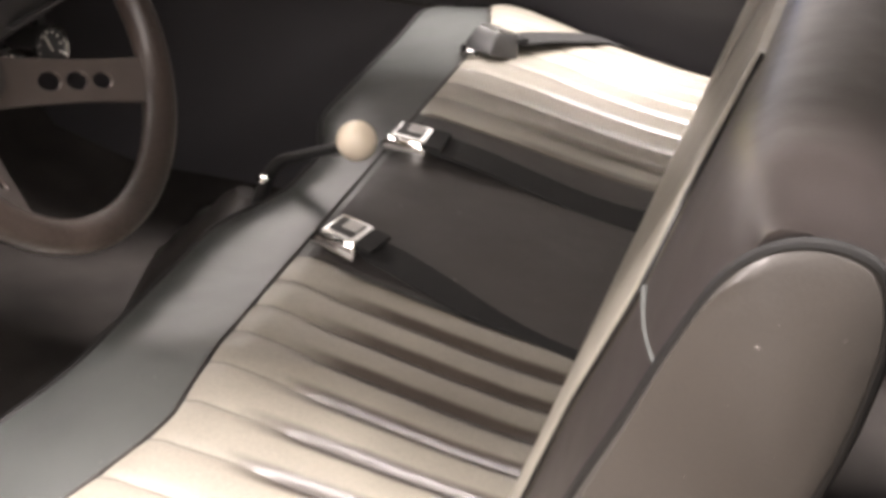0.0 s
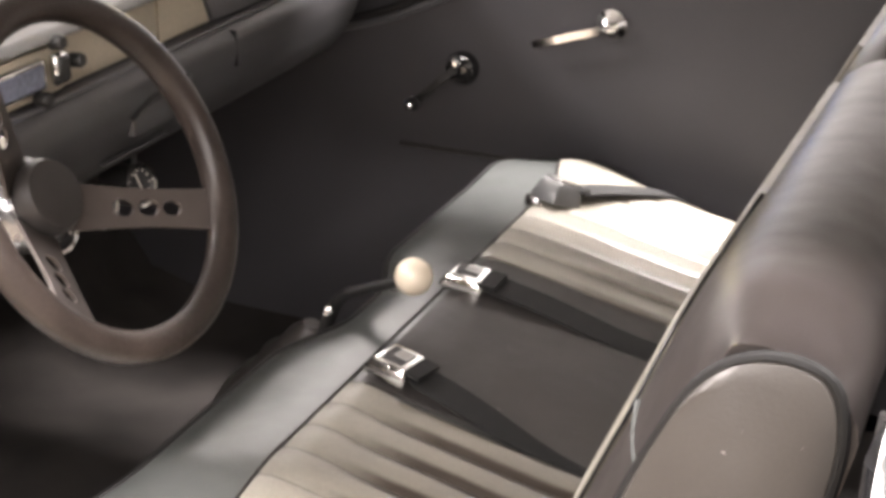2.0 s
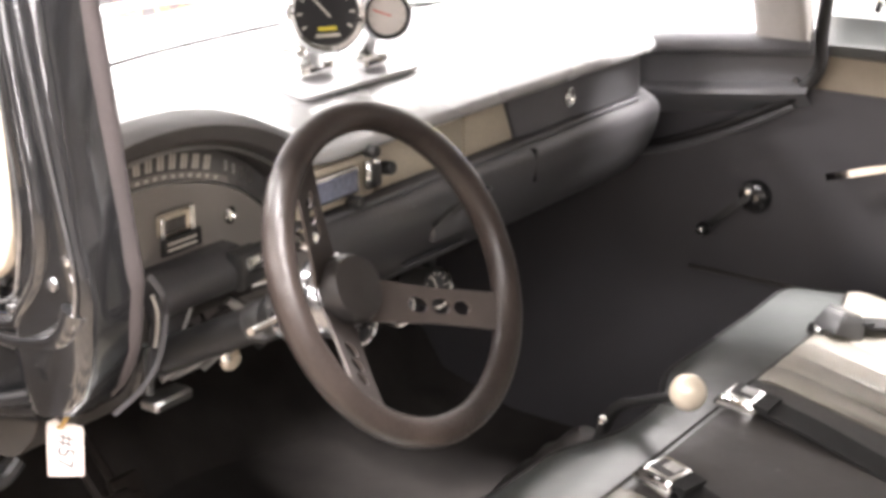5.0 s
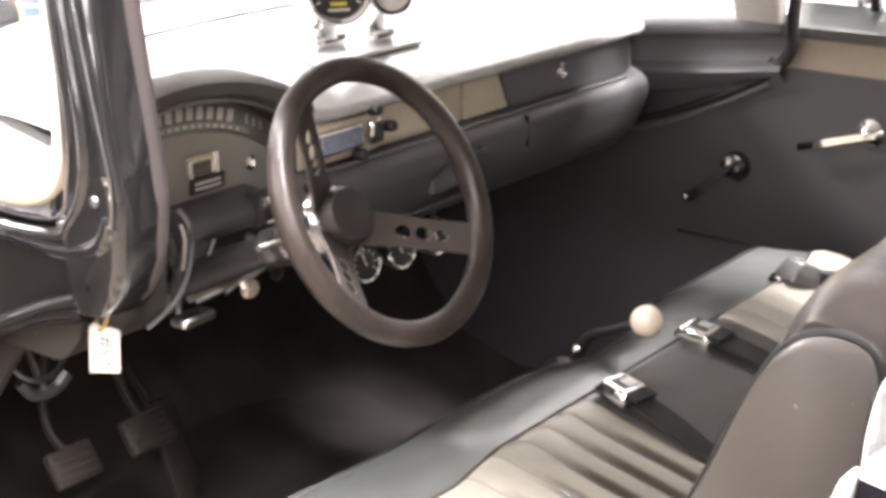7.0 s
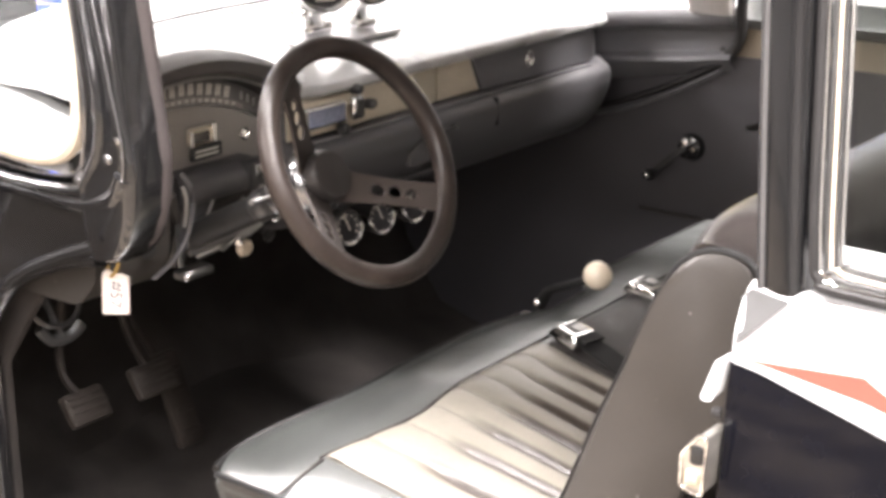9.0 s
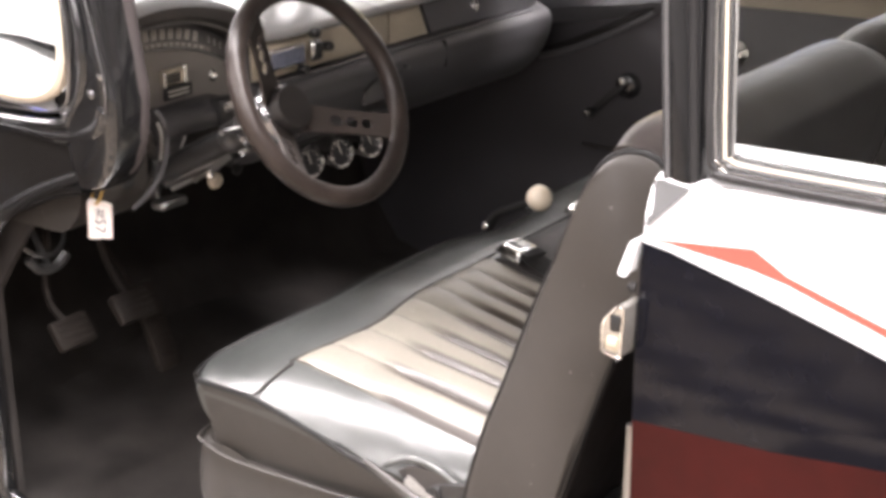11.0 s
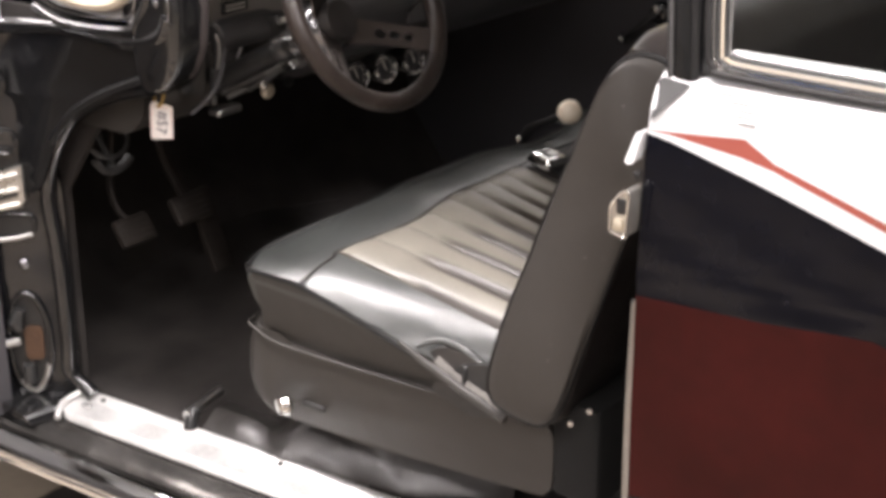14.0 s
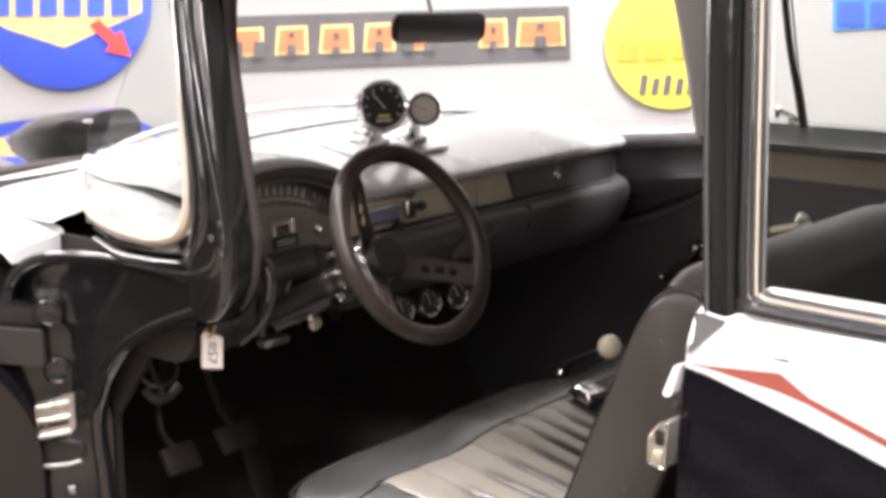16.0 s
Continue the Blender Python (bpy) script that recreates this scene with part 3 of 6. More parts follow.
for s_, z in ((0.088, 0.872), (0.100, 0.978)):
    part("dimple", lathe([(0.026, 0.0), (0.026, 0.004), (0.021, 0.006), (0.014, 0.003), (0.001, 0.002)], axis(jp(s_, z, 0.002), (0.63, -0.77, 0)), 20), M_POST, car, "pressed dimple with a rounded rim")
for (x, z) in ((-0.13, 1.132),):
    part("bolt", lathe([(0.011, 0), (0.011, 0.006), (0.006, 0.010), (0.001, 0.011)], axis((x, -0.712, z), (0, -1, 0.2)), 12), M_BEAD, car)


# windscreen posts (both sides), dog-leg shape
def post(s):
    y0, y1 = -0.70 * s, -0.635 * s
    rings = []
    lower = ((-0.112, 0.695, 1.026, 0.020, 0.017), (-0.098, 0.695, 1.036, 0.034, 0.020), (-0.086, 0.695, 1.062, 0.045, 0.027), (-0.078, 0.695, 1.10, 0.052, 0.032), (-0.070, 0.693, 1.16, 0.050, 0.034), (-0.068, 0.69, 1.22, 0.046, 0.036), (-0.076, 0.675, 1.36, 0.045, 0.036), (-0.094, 0.655, 1.50, 0.048, 0.036), (-0.12, 0.63, 1.64, 0.06, 0.036))
    upper = ((0.012, 0.712, 1.178, 0.046, 0.016), (0.012, 0.70, 1.22, 0.048, 0.018), (-0.005, 0.675, 1.36, 0.044, 0.020), (-0.01, 0.65, 1.50, 0.058, 0.022), (-0.015, 0.63, 1.64, 0.075, 0.024))
    for x, yy, z, wx, wy in (lower if s > 0 else upper):
        rings.append([Vector((x + a, -s * yy + b, z)) for a, b in rounded([(-wx, -wy), (wx, -wy), (wx, wy), (-wx, wy)], 0.016, 3)])
    part("windscreen_post", loft(rings), M_POST if s > 0 else M_GARNISH, car, "black painted windscreen post" if s > 0 else "pale painted windscreen post garnish")
    if s < 0:
        return
    part("drip_bead", tube(smooth_path([(-0.037, -0.729, 1.136), (-0.029, -0.729, 1.185), (-0.028, -0.728, 1.21), (-0.040, -0.720, 1.30), (-0.054, -0.710, 1.39), (-0.076, -0.692, 1.52), (-0.105, -0.668, 1.64)], 6), 0.0022, 8), M_BEAD, car, "thin bright bead")
    part("post_screw", lathe([(0.005, 0), (0.0045, 0.004), (0.001, 0.005)], axis((-0.032, -0.728, 1.20), (0.1, -1, 0)), 12), M_CHROME, car)
    part("post_screw", lathe([(0.007, 0), (0.006, 0.004), (0.001, 0.005)], axis((-0.062, -0.726, 1.172), (0.1, -1, 0)), 12), M_BEAD, car)
    part("flange_bead", tube(smooth_path([(-0.40, -0.69, 1.140), (-0.30, -0.712, 1.128), (-0.14, -0.724, 1.138), (-0.104, -0.728, 1.183), (-0.087, -0.728, 1.243), (-0.094, -0.721, 1.308), (-0.104, -0.712, 1.39), (-0.124, -0.692, 1.52), (-0.15, -0.668, 1.64)], 6), 0.0022, 8), M_BEAD, car, "thin bright bead")
    part("flange_rib", tube(smooth_path([(-0.40, -0.688, 1.118), (-0.30, -0.708, 1.106), (-0.143, -0.718, 1.117), (-0.11, -0.721, 1.139), (-0.075, -0.724, 1.19), (-0.061, -0.724, 1.247), (-0.068, -0.717, 1.312), (-0.079, -0.708, 1.39), (-0.10, -0.688, 1.52), (-0.128, -0.664, 1.64)], 6), 0.0085, 12), M_POST, car, "rounded black rib")
    wl = smooth_path([(-0.082, -s * 0.672, 1.045), (-0.058, -s * 0.670, 1.062), (-0.038, -s * 0.668, 1.10), (-0.030, -s * 0.666, 1.16), (-0.030, -s * 0.662, 1.22), (-0.036, -s * 0.648, 1.36), (-0.048, -s * 0.63, 1.48), (-0.02, -s * 0.615, 1.575), (0.10, -s * 0.61, 1.60), (0.5, -s * 0.61, 1.605), (0.86, -s * 0.615, 1.60)], 6)
    part("windlace", tube(wl, 0.013, 10), M_ROPE if s > 0 else M_RUBBER, car, "woven brown windlace cord" if s > 0 else "")
    gk = smooth_path([(-0.62, -0.52, 1.215), (-0.52, -0.62, 1.185), (-0.40, -0.688, 1.163), (-0.30, -0.708, 1.151), (-0.21, -0.714, 1.150), (-0.150, -0.716, 1.168), (-0.118, -0.716, 1.212), (-0.111, -0.711, 1.28), (-0.121, -0.694, 1.40), (-0.142, -0.668, 1.52), (-0.168, -0.645, 1.60)], 6)
    part("windscreen_gasket", tube(gk, 0.011, 8), M_CREAM, car, "cream windscreen moulding")


before = set(car.children)
post(1)
# the post leans forward towards the roof
for ob in set(car.children) - before:
    for v in ob.data.vertices:
        h = v.co.z - 1.17
        if h > 0 and v.co.x < 0.05:
            k = min(1.0, max(0.0, (v.co.x + 0.13) / 0.10))
            v.co.x -= h * (0.13 + 0.08 * k)
post(-1)

# windscreen glass: wraps round at both ends
gl = []
for (x0, y0, z0), (x1, y1, z1) in (((-0.15, -0.68, 1.16), (-0.18, -0.635, 1.61)), ((-0.35, -0.675, 1.16), (-0.27, -0.61, 1.61)), ((-0.53, -0.60, 1.19), (-0.36, -0.53, 1.62)), ((-0.66, -0.40, 1.23), (-0.42, -0.36, 1.625)), ((-0.72, 0.0, 1.25), (-0.45, 0.0, 1.63)),
                                   ((-0.66, 0.40, 1.23), (-0.42, 0.36, 1.625)), ((-0.53, 0.60, 1.19), (-0.36, 0.53, 1.62)), ((-0.35, 0.675, 1.16), (-0.27, 0.61, 1.61)), ((-0.15, 0.68, 1.16), (-0.18, 0.635, 1.61))):
    gl.append([(x0, y0, z0), (x1, y1, z1)])
lo, hi = smooth_path([g[0] for g in gl], 6), smooth_path([g[1] for g in gl], 6)
ws = part("windscreen", loft([[a, b] for a, b in zip(lo, hi)], closed=False), M_GLASS, car, "curved clear windscreen")
ws.visible_shadow = False
part("windscreen_gasket", tube(lo[6:-6], 0.007, 8), M_PALE, car, "pale windscreen base seal")
part("roof_header", loft([[p + Vector((dx, 0, dz)) for dx, dz in ((-0.03, 0.0), (0.05, -0.012), (0.07, 0.04), (-0.03, 0.05))] for p in hi]), M_HEAD, car)
# roof with headliner
rr_ = []
for x, z, hw in ((-0.46, 1.62, 0.60), (-0.30, 1.665, 0.64), (0.2, 1.70, 0.665), (0.9, 1.71, 0.67), (1.6, 1.68, 0.65), (2.0, 1.60, 0.60)):
    rr_.append([(x, y, zz) for y, zz in ((-hw - 0.02, z - 0.06), (-hw, z - 0.02), (-hw * 0.7, z), (0, z + 0.012), (hw * 0.7, z), (hw, z - 0.02), (hw + 0.02, z - 0.06), (hw - 0.03, z - 0.07), (0, z - 0.03), (-hw + 0.03, z - 0.07))])
part("roof", loft(rr_), M_WHITEP, car, "white painted roof")
part("headliner", loft([[(x, y, zz) for y, zz in ((-0.63, z - 0.065), (-0.4, z - 0.045), (0, z - 0.035), (0.4, z - 0.045), (0.63, z - 0.065))] for x, z in ((-0.40, 1.655), (0.2, 1.70), (0.9, 1.71), (1.6, 1.68), (1.95, 1.60))], closed=False), M_HEAD, car)
for s in (-1, 1):
    part("roof_rail", loft([[(x, s * (0.625 + a), z + b) for a, b in ((0, 0), (0.06, -0.01), (0.06, 0.07), (0, 0.07))] for x, z in ((-0.16, 1.585), (0.1, 1.61), (0.85, 1.615), (1.9, 1.58))]), M_JAMB, car)
    part("rear_pillar", loft([[(x + a, s * (y + b), z) for a, b in ((0, 0), (0.34, 0), (0.34, 0.06), (0, 0.06))] for x, y, z in ((1.62, 0.72, 1.2), (1.60, 0.68, 1.4), (1.62, 0.60, 1.63))]), M_WHITEP, car)
part("rear_bulkhead", slab([(-0.72, 0.4), (0.72, 0.4), (0.72, 1.18), (0.66, 1.2), (-0.66, 1.2), (-0.72, 1.18)], lambda u, v, w: Vector((1.55 + w + 0.2 * (v - 0.4), u, v)), 0.04), M_DOORP, car)
part("package_shelf", box(1.6, 2.15, -0.72, 0.72, 1.16, 1.19), M_DOORP, car)


# ---- rear quarter, driver's side ----
def ysurf(z):
    pts = [(0.20, -0.765), (0.40, -0.795), (0.60, -0.810), (0.80, -0.816), (1.00, -0.815), (1.12, -0.808), (1.18, -0.800), (1.205, -0.788), (1.218, -0.768)]
    for (a, ya), (b, yb) in zip(pts, pts[1:]):
        if z <= b:
            return ya + (yb - ya) * (z - a) / (b - a)
    return pts[-1][1]


def panel(name, top, bot, material, label, n=30, rows=6, x0=0.835, x1=2.6, depth=0.010):
    rings = []
    for i in range(n + 1):
        x = x0 + (x1 - x0) * (i / n) ** 1.5
        zt, zb = top(x), bot(x)
        zt = max(zt, zb + 0.0005)
        front = [Vector((x, ysurf(zb + (zt - zb) * k / rows), zb + (zt - zb) * k / rows)) for k in range(rows + 1)]
        rings.append(front + [p + Vector((0, depth, 0)) for p in reversed(front)])
    return part(name, loft(rings), material, car, label)


def line(*pts):
    def f(x):
        for (a, za), (b, zb) in zip(pts, pts[1:]):
            if x <= b:
                return za + (zb - za) * (x - a) / (b - a)
        return pts[-1][1]
    return f


Z_TOP = line((0.8, 1.216), (2.6, 1.19))
Z_R1 = line((0.835, 1.1545), (0.86, 1.156), (0.962, 1.165), (0.976, 1.149), (1.10, 1.113), (1.4, 1.02), (2.6, 0.7))
Z_R0 = line((0.835, 1.1535), (0.86, 1.1535), (0.975, 1.141), (1.10, 1.104), (1.4, 1.008), (2.6, 0.688))
Z_W0 = line((0.835, 1.150), (0.86, 1.147), (0.975, 1.119), (1.10, 1.083), (1.4, 0.99), (2.6, 0.67))
Z_D0 = line((0.835, 0.955), (1.0, 0.962), (1.12, 0.975), (2.6, 0.63))
Z_D1 = line((0.835, 0.685), (0.985, 0.712), (1.14, 0.722), (2.6, 0.55))
Z_D2 = line((0.835, 0.56), (0.90, 0.64), (0.985, 0.705), (1.14, 0.715), (2.6, 0.54))
Z_BT = line((0.8, 0.30), (2.6, 0.30))
panel("quarter_top", Z_TOP, Z_R1, M_WHITEP, "gloss white upper quarter panel", rows=10)
panel("accent_stripe", Z_R1, Z_R0, M_REDP, "red accent stripe", rows=2)
panel("white_stripe", Z_R0, Z_W0, M_WHITEP, "white stripe", rows=2)
panel("quarter_black", Z_W0, Z_D0, M_NAVY, "gloss blue-black quarter panel")
panel("quarter_red", Z_D0, Z_D1, mat("dark_red_panel", (0.036, 0.0045, 0.0038), 0.45, coat=0.0, var=0.30, grain=30, blotch=5, bump=0.02, spec=0.16, wave=0.05), "deep red lower quarter panel")
panel("quarter_band", Z_D1, Z_D2, M_NAVY, "black band", rows=2)
panel("quarter_low", Z_D2, Z_BT, M_WHITEP, "off-white lower quarter panel")
part("quarter_shelf", box(0.845, 1.65, -0.772, -0.62, 1.19, 1.214, 0.004, 1), M_WHITEP, car)
for i in range(6):
    z = 1.2125 - i * 0.0063
    part("louvre_bar", box(0.905 + 0.008 * i, 0.985 - 0.004 * i, ysurf(z) - 0.0018, ysurf(z) + 0.004, z - 0.0007, z + 0.0007, 0.0003, 1), M_STEEL, car)
part("quarter_inner", box(0.86, 1.62, -0.70, -0.685, 0.36, 1.2), M_DOORP, car)

# lock jamb
part("lock_pillar", loft([[Vector((x, y, z)) for x, y in rounded([(0.826, ysurf(z) + 0.012), (0.838, ysurf(z) + 0.001), (0.87, ysurf(z) + 0.02), (0.89, -0.62), (0.85, -0.62), (0.832, -0.70)], 0.008, 2)] for z in (0.33, 0.42, 0.6, 0.8, 1.0, 1.15, 1.2)]), M_JAMB, car, "black door lock pillar")
part("jamb_seal", tube(smooth_path([(0.78, -0.665, 0.385), (0.812, -0.70, 0.42), (0.820, -0.735, 0.55), (0.820, -0.745, 0.75), (0.822, -0.745, 0.95), (0.828, -0.735, 1.10), (0.835, -0.72, 1.2)], 6), 0.009, 8), M_RUBBER, car)
part("jamb_bead", tube(smooth_path([(0.81, -0.765, 0.33), (0.822, -0.788, 0.45), (0.824, -0.798, 0.62), (0.824, -0.80, 0.80), (0.825, -0.797, 0.94)], 6), 0.006, 8), M_STEEL, car, "bright jamb bead")
part("striker_plate", slab(rounded([(0.816, 1.116), (0.828, 1.116), (0.833, 1.154), (0.825, 1.152)], 0.005), lambda u, v, w: Vector((u, -0.828 + 0.3 * (v - 1.1) + w, v)), 0.02), M_WHITEP, car, "white striker plate on the lock pillar")
LT = rounded([(0.809, 1.036), (0.830, 1.031), (0.833, 1.088), (0.826, 1.089), (0.809, 1.068)], 0.003, 3)
lt = part("door_latch", slab(LT, lambda u, v, w: Vector((u, -0.836 + w, v)), 0.034), M_PLATED, car, "chrome door latch with a dark throat")
part("latch_rim", tube([(u, -0.837, v) for u, v in LT], 0.0017, 8, closed=True), M_CHROME, lt)
part("latch_throat", box(0.818, 0.830, -0.8385, -0.835, 1.060, 1.078, 0.003, 2), M_BLACK, lt)
# tan block paints the light reflected inside the latch
part("latch_tongue", box(0.813, 0.828, -0.840, -0.835, 1.039, 1.054, 0.004, 2), M_TAN, lt, "tan block painting the latch's bright lit bottom")
part("bumper", lathe([(0.006, 0), (0.006, 0.006), (0.003, 0.009)], axis((0.830, -0.806, 1.100), (-1, -0.3, 0)), 10), M_RUBBER, car)
# dark patch painting the post's reflection in the white gloss corner
part("corner_cap", slab(rounded([(0.836, 1.212), (0.878, 1.208), (0.858, 1.186), (0.838, 1.166)], 0.004, 2), lambda u, v, w: Vector((u, ysurf(v) - 0.003 + w, v)), 0.006), M_DARKST, car)

# door post and quarter window
bp_ = []
for z, y in ((1.205, -0.752), (1.35, -0.738), (1.50, -0.720), (1.62, -0.702)):
    bp_.append([Vector((x - 0.10 * (z - 1.2), y + b, z)) for x, b in rounded([(0.842, -0.026), (0.884, -0.030), (0.888, 0.012), (0.842, 0.012)], [0.020, 0.016, 0.01, 0.01], 5)])
part("door_post", loft(bp_), M_POST, car, "gloss black centre post")
part("post_edge", tube([(0.846 - 0.10 * (z - 1.2), y - 0.022, z) for z, y in ((1.207, -0.752), (1.35, -0.738), (1.50, -0.720), (1.62, -0.702))], 0.005, 8), M_BEAD, car, "dull bright edge")
for k, (dx, r, mt) in enumerate(((0.889, 0.005, M_RUBBER), (0.895, 0.0022, M_CHROME), (0.901, 0.0028, M_DARKST), (0.906, 0.0020, M_CREAM), (0.911, 0.0024, M_DARKST), (0.916, 0.0020, M_STEEL))):
    pth = smooth_path([(dx - 0.036, -0.718, 1.58), (dx - 0.018, -0.745, 1.40), (dx - 0.002, -0.768, 1.262 - 0.006 * k), (dx + 0.008, -0.772, 1.238 - 0.004 * (3 - k) + 0.004), (dx + 0.05, -0.775, 1.232 + 0.005 * (k - 2)), (1.3, -0.772, 1.228 + 0.005 * (k - 2)), (1.60, -0.762, 1.222 + 0.005 * (k - 2))], 6)
    part("window_channel", tube(pth, r, 8), mt, car, "bright quarter window channel")
qg = part("quarter_glass", slab([(0.918, 1.238), (1.60, 1.225), (1.58, 1.57), (0.885, 1.585)], lambda u, v, w: Vector((u, -0.764 + 0.14 * (v - 1.235) + w, v)), 0.004), M_GLASS, car, "clear quarter window")
qg.visible_shadow = False

# front fender and bonnet, outside the windscreen
fd = []
for x, zt in ((-2.75, 0.96), (-2.6, 1.02), (-1.8, 1.08), (-1.3, 1.11), (-0.97, 1.125)):
    fd.append([(x, y, z) for y, z in ((-0.66, 0.30), (-0.80, 0.35), (-0.86, 0.7), (-0.85, zt - 0.10), (-0.80, zt - 0.02), (-0.72, zt), (-0.55, zt + 0.022), (-0.28, zt + 0.034), (0, zt + 0.040), (0.28, zt + 0.034), (0.55, zt + 0.022), (0.72, zt), (0.80, zt - 0.02), (0.85, zt - 0.10), (0.86, 0.7), (0.80, 0.35), (0.66, 0.30))])
part("front_body", loft(fd), M_BONNET, car, "mirror-polished dark bonnet and fenders")
for s in (-1, 1):
    # white paint stands in for the wall mirrored in dark gloss
    part("fender_rear", loft([[(x, s * y, z) for y, z in ((0.63, zt + 0.010), (0.70, zt + 0.002), (0.742, zt - 0.008), (0.754, zt - 0.020), (0.746, zt - 0.030), (0.63, zt - 0.02))] for x, zt in ((-0.97, 1.128), (-0.80, 1.124), (-0.63, 1.112), (-0.575, 1.100), (-0.565, 1.092))]), M_WHITEP, car, "rear end of the fender top, white for a mirrored wall")
    part("fender_side", loft([[(x, s * y, z) for y, z in ((0.76, 0.30), (0.80, 0.35), (0.84, 0.7), (0.82, 0.98), (0.775, 1.060), (0.758, 1.07), (0.762, 0.7))] for x in (-0.97, -0.80, -0.645)]), M_JAMB, car, "black fender side")
sc_ = []
for t, hw, h in ((0.0, 0.004, 0.008), (0.10, 0.020, 0.026), (0.22, 0.038, 0.050), (0.40, 0.058, 0.074), (0.65, 0.072, 0.092), (0.85, 0.076, 0.098)):
    c = Vector((-1.33 + 0.45 * t, -0.20, 1.156))
    sc_.append([c + Vector((0, a, b)) for a, b in rounded([(-hw, -0.03), (hw, -0.03), (hw, h * 0.6), (hw * 0.6, h), (-hw * 0.6, h), (-hw, h * 0.6)], hw * 0.3, 3)])
part("bonnet_scoop", loft(sc_), M_POST, car, "gloss black pointed scoop on the bonnet")
part("cowl_floor", box(-0.95, -0.60, -0.70, 0.76, 1.06, 1.09), M_JAMB, car)
# white again paints in the bright wall that the gloss would mirror
part("cowl", loft([[(x, y, zt + h) for y, h in ((-0.66, 0.004), (-0.64, 0.010), (-0.55, 0.0215), (-0.28, 0.0335), (0, 0.0395), (0.28, 0.0335), (0.55, 0.0215), (0.64, 0.010), (0.66, 0.004))] for x, zt in ((-0.966, 1.125), (-0.85, 1.126), (-0.70, 1.124), (-0.56, 1.120))], closed=False), M_WHITEP, car, "cowl below the windscreen, white for a mirrored wall")


# ---- open driver's door, swung forward ----
def dp(s, z, w=0.0):
    """s from the hinge to the lock edge, w out of the inner face."""
    a = radians(172)
    d = Vector((math.cos(a) * 0.35, -1.0, 0)).normalized()
    n = Vector((-d.y, d.x, 0))
    return Vector((-0.515, -0.737, 0)) + d * s + n * w + Vector((0, 0, z))


door = part("driver_door", slab(rounded([(0.0, 0.34), (1.12, 0.34), (1.14, 1.12), (0.36, 1.09), (0.32, 1.03), (0.14, 0.96), (0.05, 0.88), (0.0, 0.76)], [0.05, 0.05, 0.05, 0.03, 0.04, 0.06, 0.06, 0.06]), lambda u, v, w: dp(u, v, -w), 0.10), M_NAVY, car, "open driver's door with dark grey inner trim")
part("trim_panel", slab(rounded([(0.008, 0.36), (1.09, 0.36), (1.10, 1.05), (0.38, 1.04), (0.16, 0.94), (0.06, 0.86), (0.008, 0.75)], [0.03, 0.03, 0.04, 0.04, 0.06, 0.06, 0.05]), lambda u, v, w: dp(u, v, w), 0.014), M_BACKV, door)
part("lower_trim", slab(rounded([(0.010, 0.365), (1.08, 0.365), (1.08, 0.59), (0.010, 0.59)], [0.02, 0.02, 0.01, 0.006]), lambda u, v, w: dp(u, v, 0.014 + w), 0.006), M_DOORP, door, "grey lower door trim")
part("arm_rest", slab(rounded([(0.25, 0.70), (0.70, 0.70), (0.70, 0.76), (0.25, 0.76)], 0.02), lambda u, v, w: dp(u, v, 0.014 + w), 0.05), M_BLACKV, door)
part("hinge_arm", slab(rounded([(0.104, 0.886), (0.30, 0.90), (0.30, 0.966), (0.106, 0.950)], 0.010), lambda u, v, w: jp(u, v, 0.012 + w), 0.014), M_BLACKV, door, "dark grey upper hinge arm")
part("check_link", tube([dp(0.0, 0.77, 0.012), dp(-0.05, 0.80, -0.02)], 0.007, 8), M_CHROME, door)

# ---- passenger door, seen from inside ----
pd = part("passenger_door", box(-0.15, 1.02, 0.765, 0.83, 0.34, 1.10, 0.01, 1), M_NAVY, car, "closed passenger door with dark trim and chrome fittings")
part("trim_panel", slab(rounded([(-0.10, 0.42), (0.98, 0.42), (1.0, 1.098), (0.05, 1.096), (-0.06, 1.062), (-0.13, 1.03)], 0.02), lambda u, v, w: Vector((u, 0.735 + w, v)), 0.02), M_DOORP, pd)
part("upper_rail", slab(rounded([(0.040, 1.088), (1.0, 1.10), (1.0, 1.158), (0.050, 1.150)], 0.006), lambda u, v, w: Vector((u, 0.742 + w, v)), 0.02), M_RAIL, pd, "tan painted upper door rail")
part("window_ledge", loft([[(x, y, z + 0.012 * (x - 0.1)) for y, z in ((0.742, 1.150), (0.735, 1.154), (0.736, 1.170), (0.744, 1.178), (0.760, 1.212), (0.80, 1.216), (0.80, 1.14))] for x in (0.06, 0.4, 0.7, 1.0)]), M_VINYL, pd)
part("window_crank", lathe([(0.010, 0.0), (0.013, -0.014), (0.012, -0.026), (0.007, -0.032), (0.001, -0.033)], axis((-0.033, 0.735, 0.916), (0, 1, 0)), 20), M_CHROME, pd, "chrome window crank")
part("crank_plate", lathe([(0.028, 0.0), (0.029, -0.008), (0.024, -0.018), (0.014, -0.022), (0.001, -0.022)], axis((-0.026, 0.735, 0.904), (0, 1, 0)), 24), M_POST, pd, "black crank escutcheon")
part("crank_arm", ribbon([(-0.030, 0.710, 0.908), (-0.058, 0.700, 0.882), (-0.098, 0.705, 0.845)], (0.6, 0, -0.8), 0.012, 0.008), M_BLACK, pd)
part("crank_knob", lathe([(0.006, 0), (0.011, -0.008), (0.012, -0.02), (0.008, -0.028), (0.001, -0.03)], axis((-0.098, 0.705, 0.845), (0, 1, 0)), 14), M_BLACK, pd)
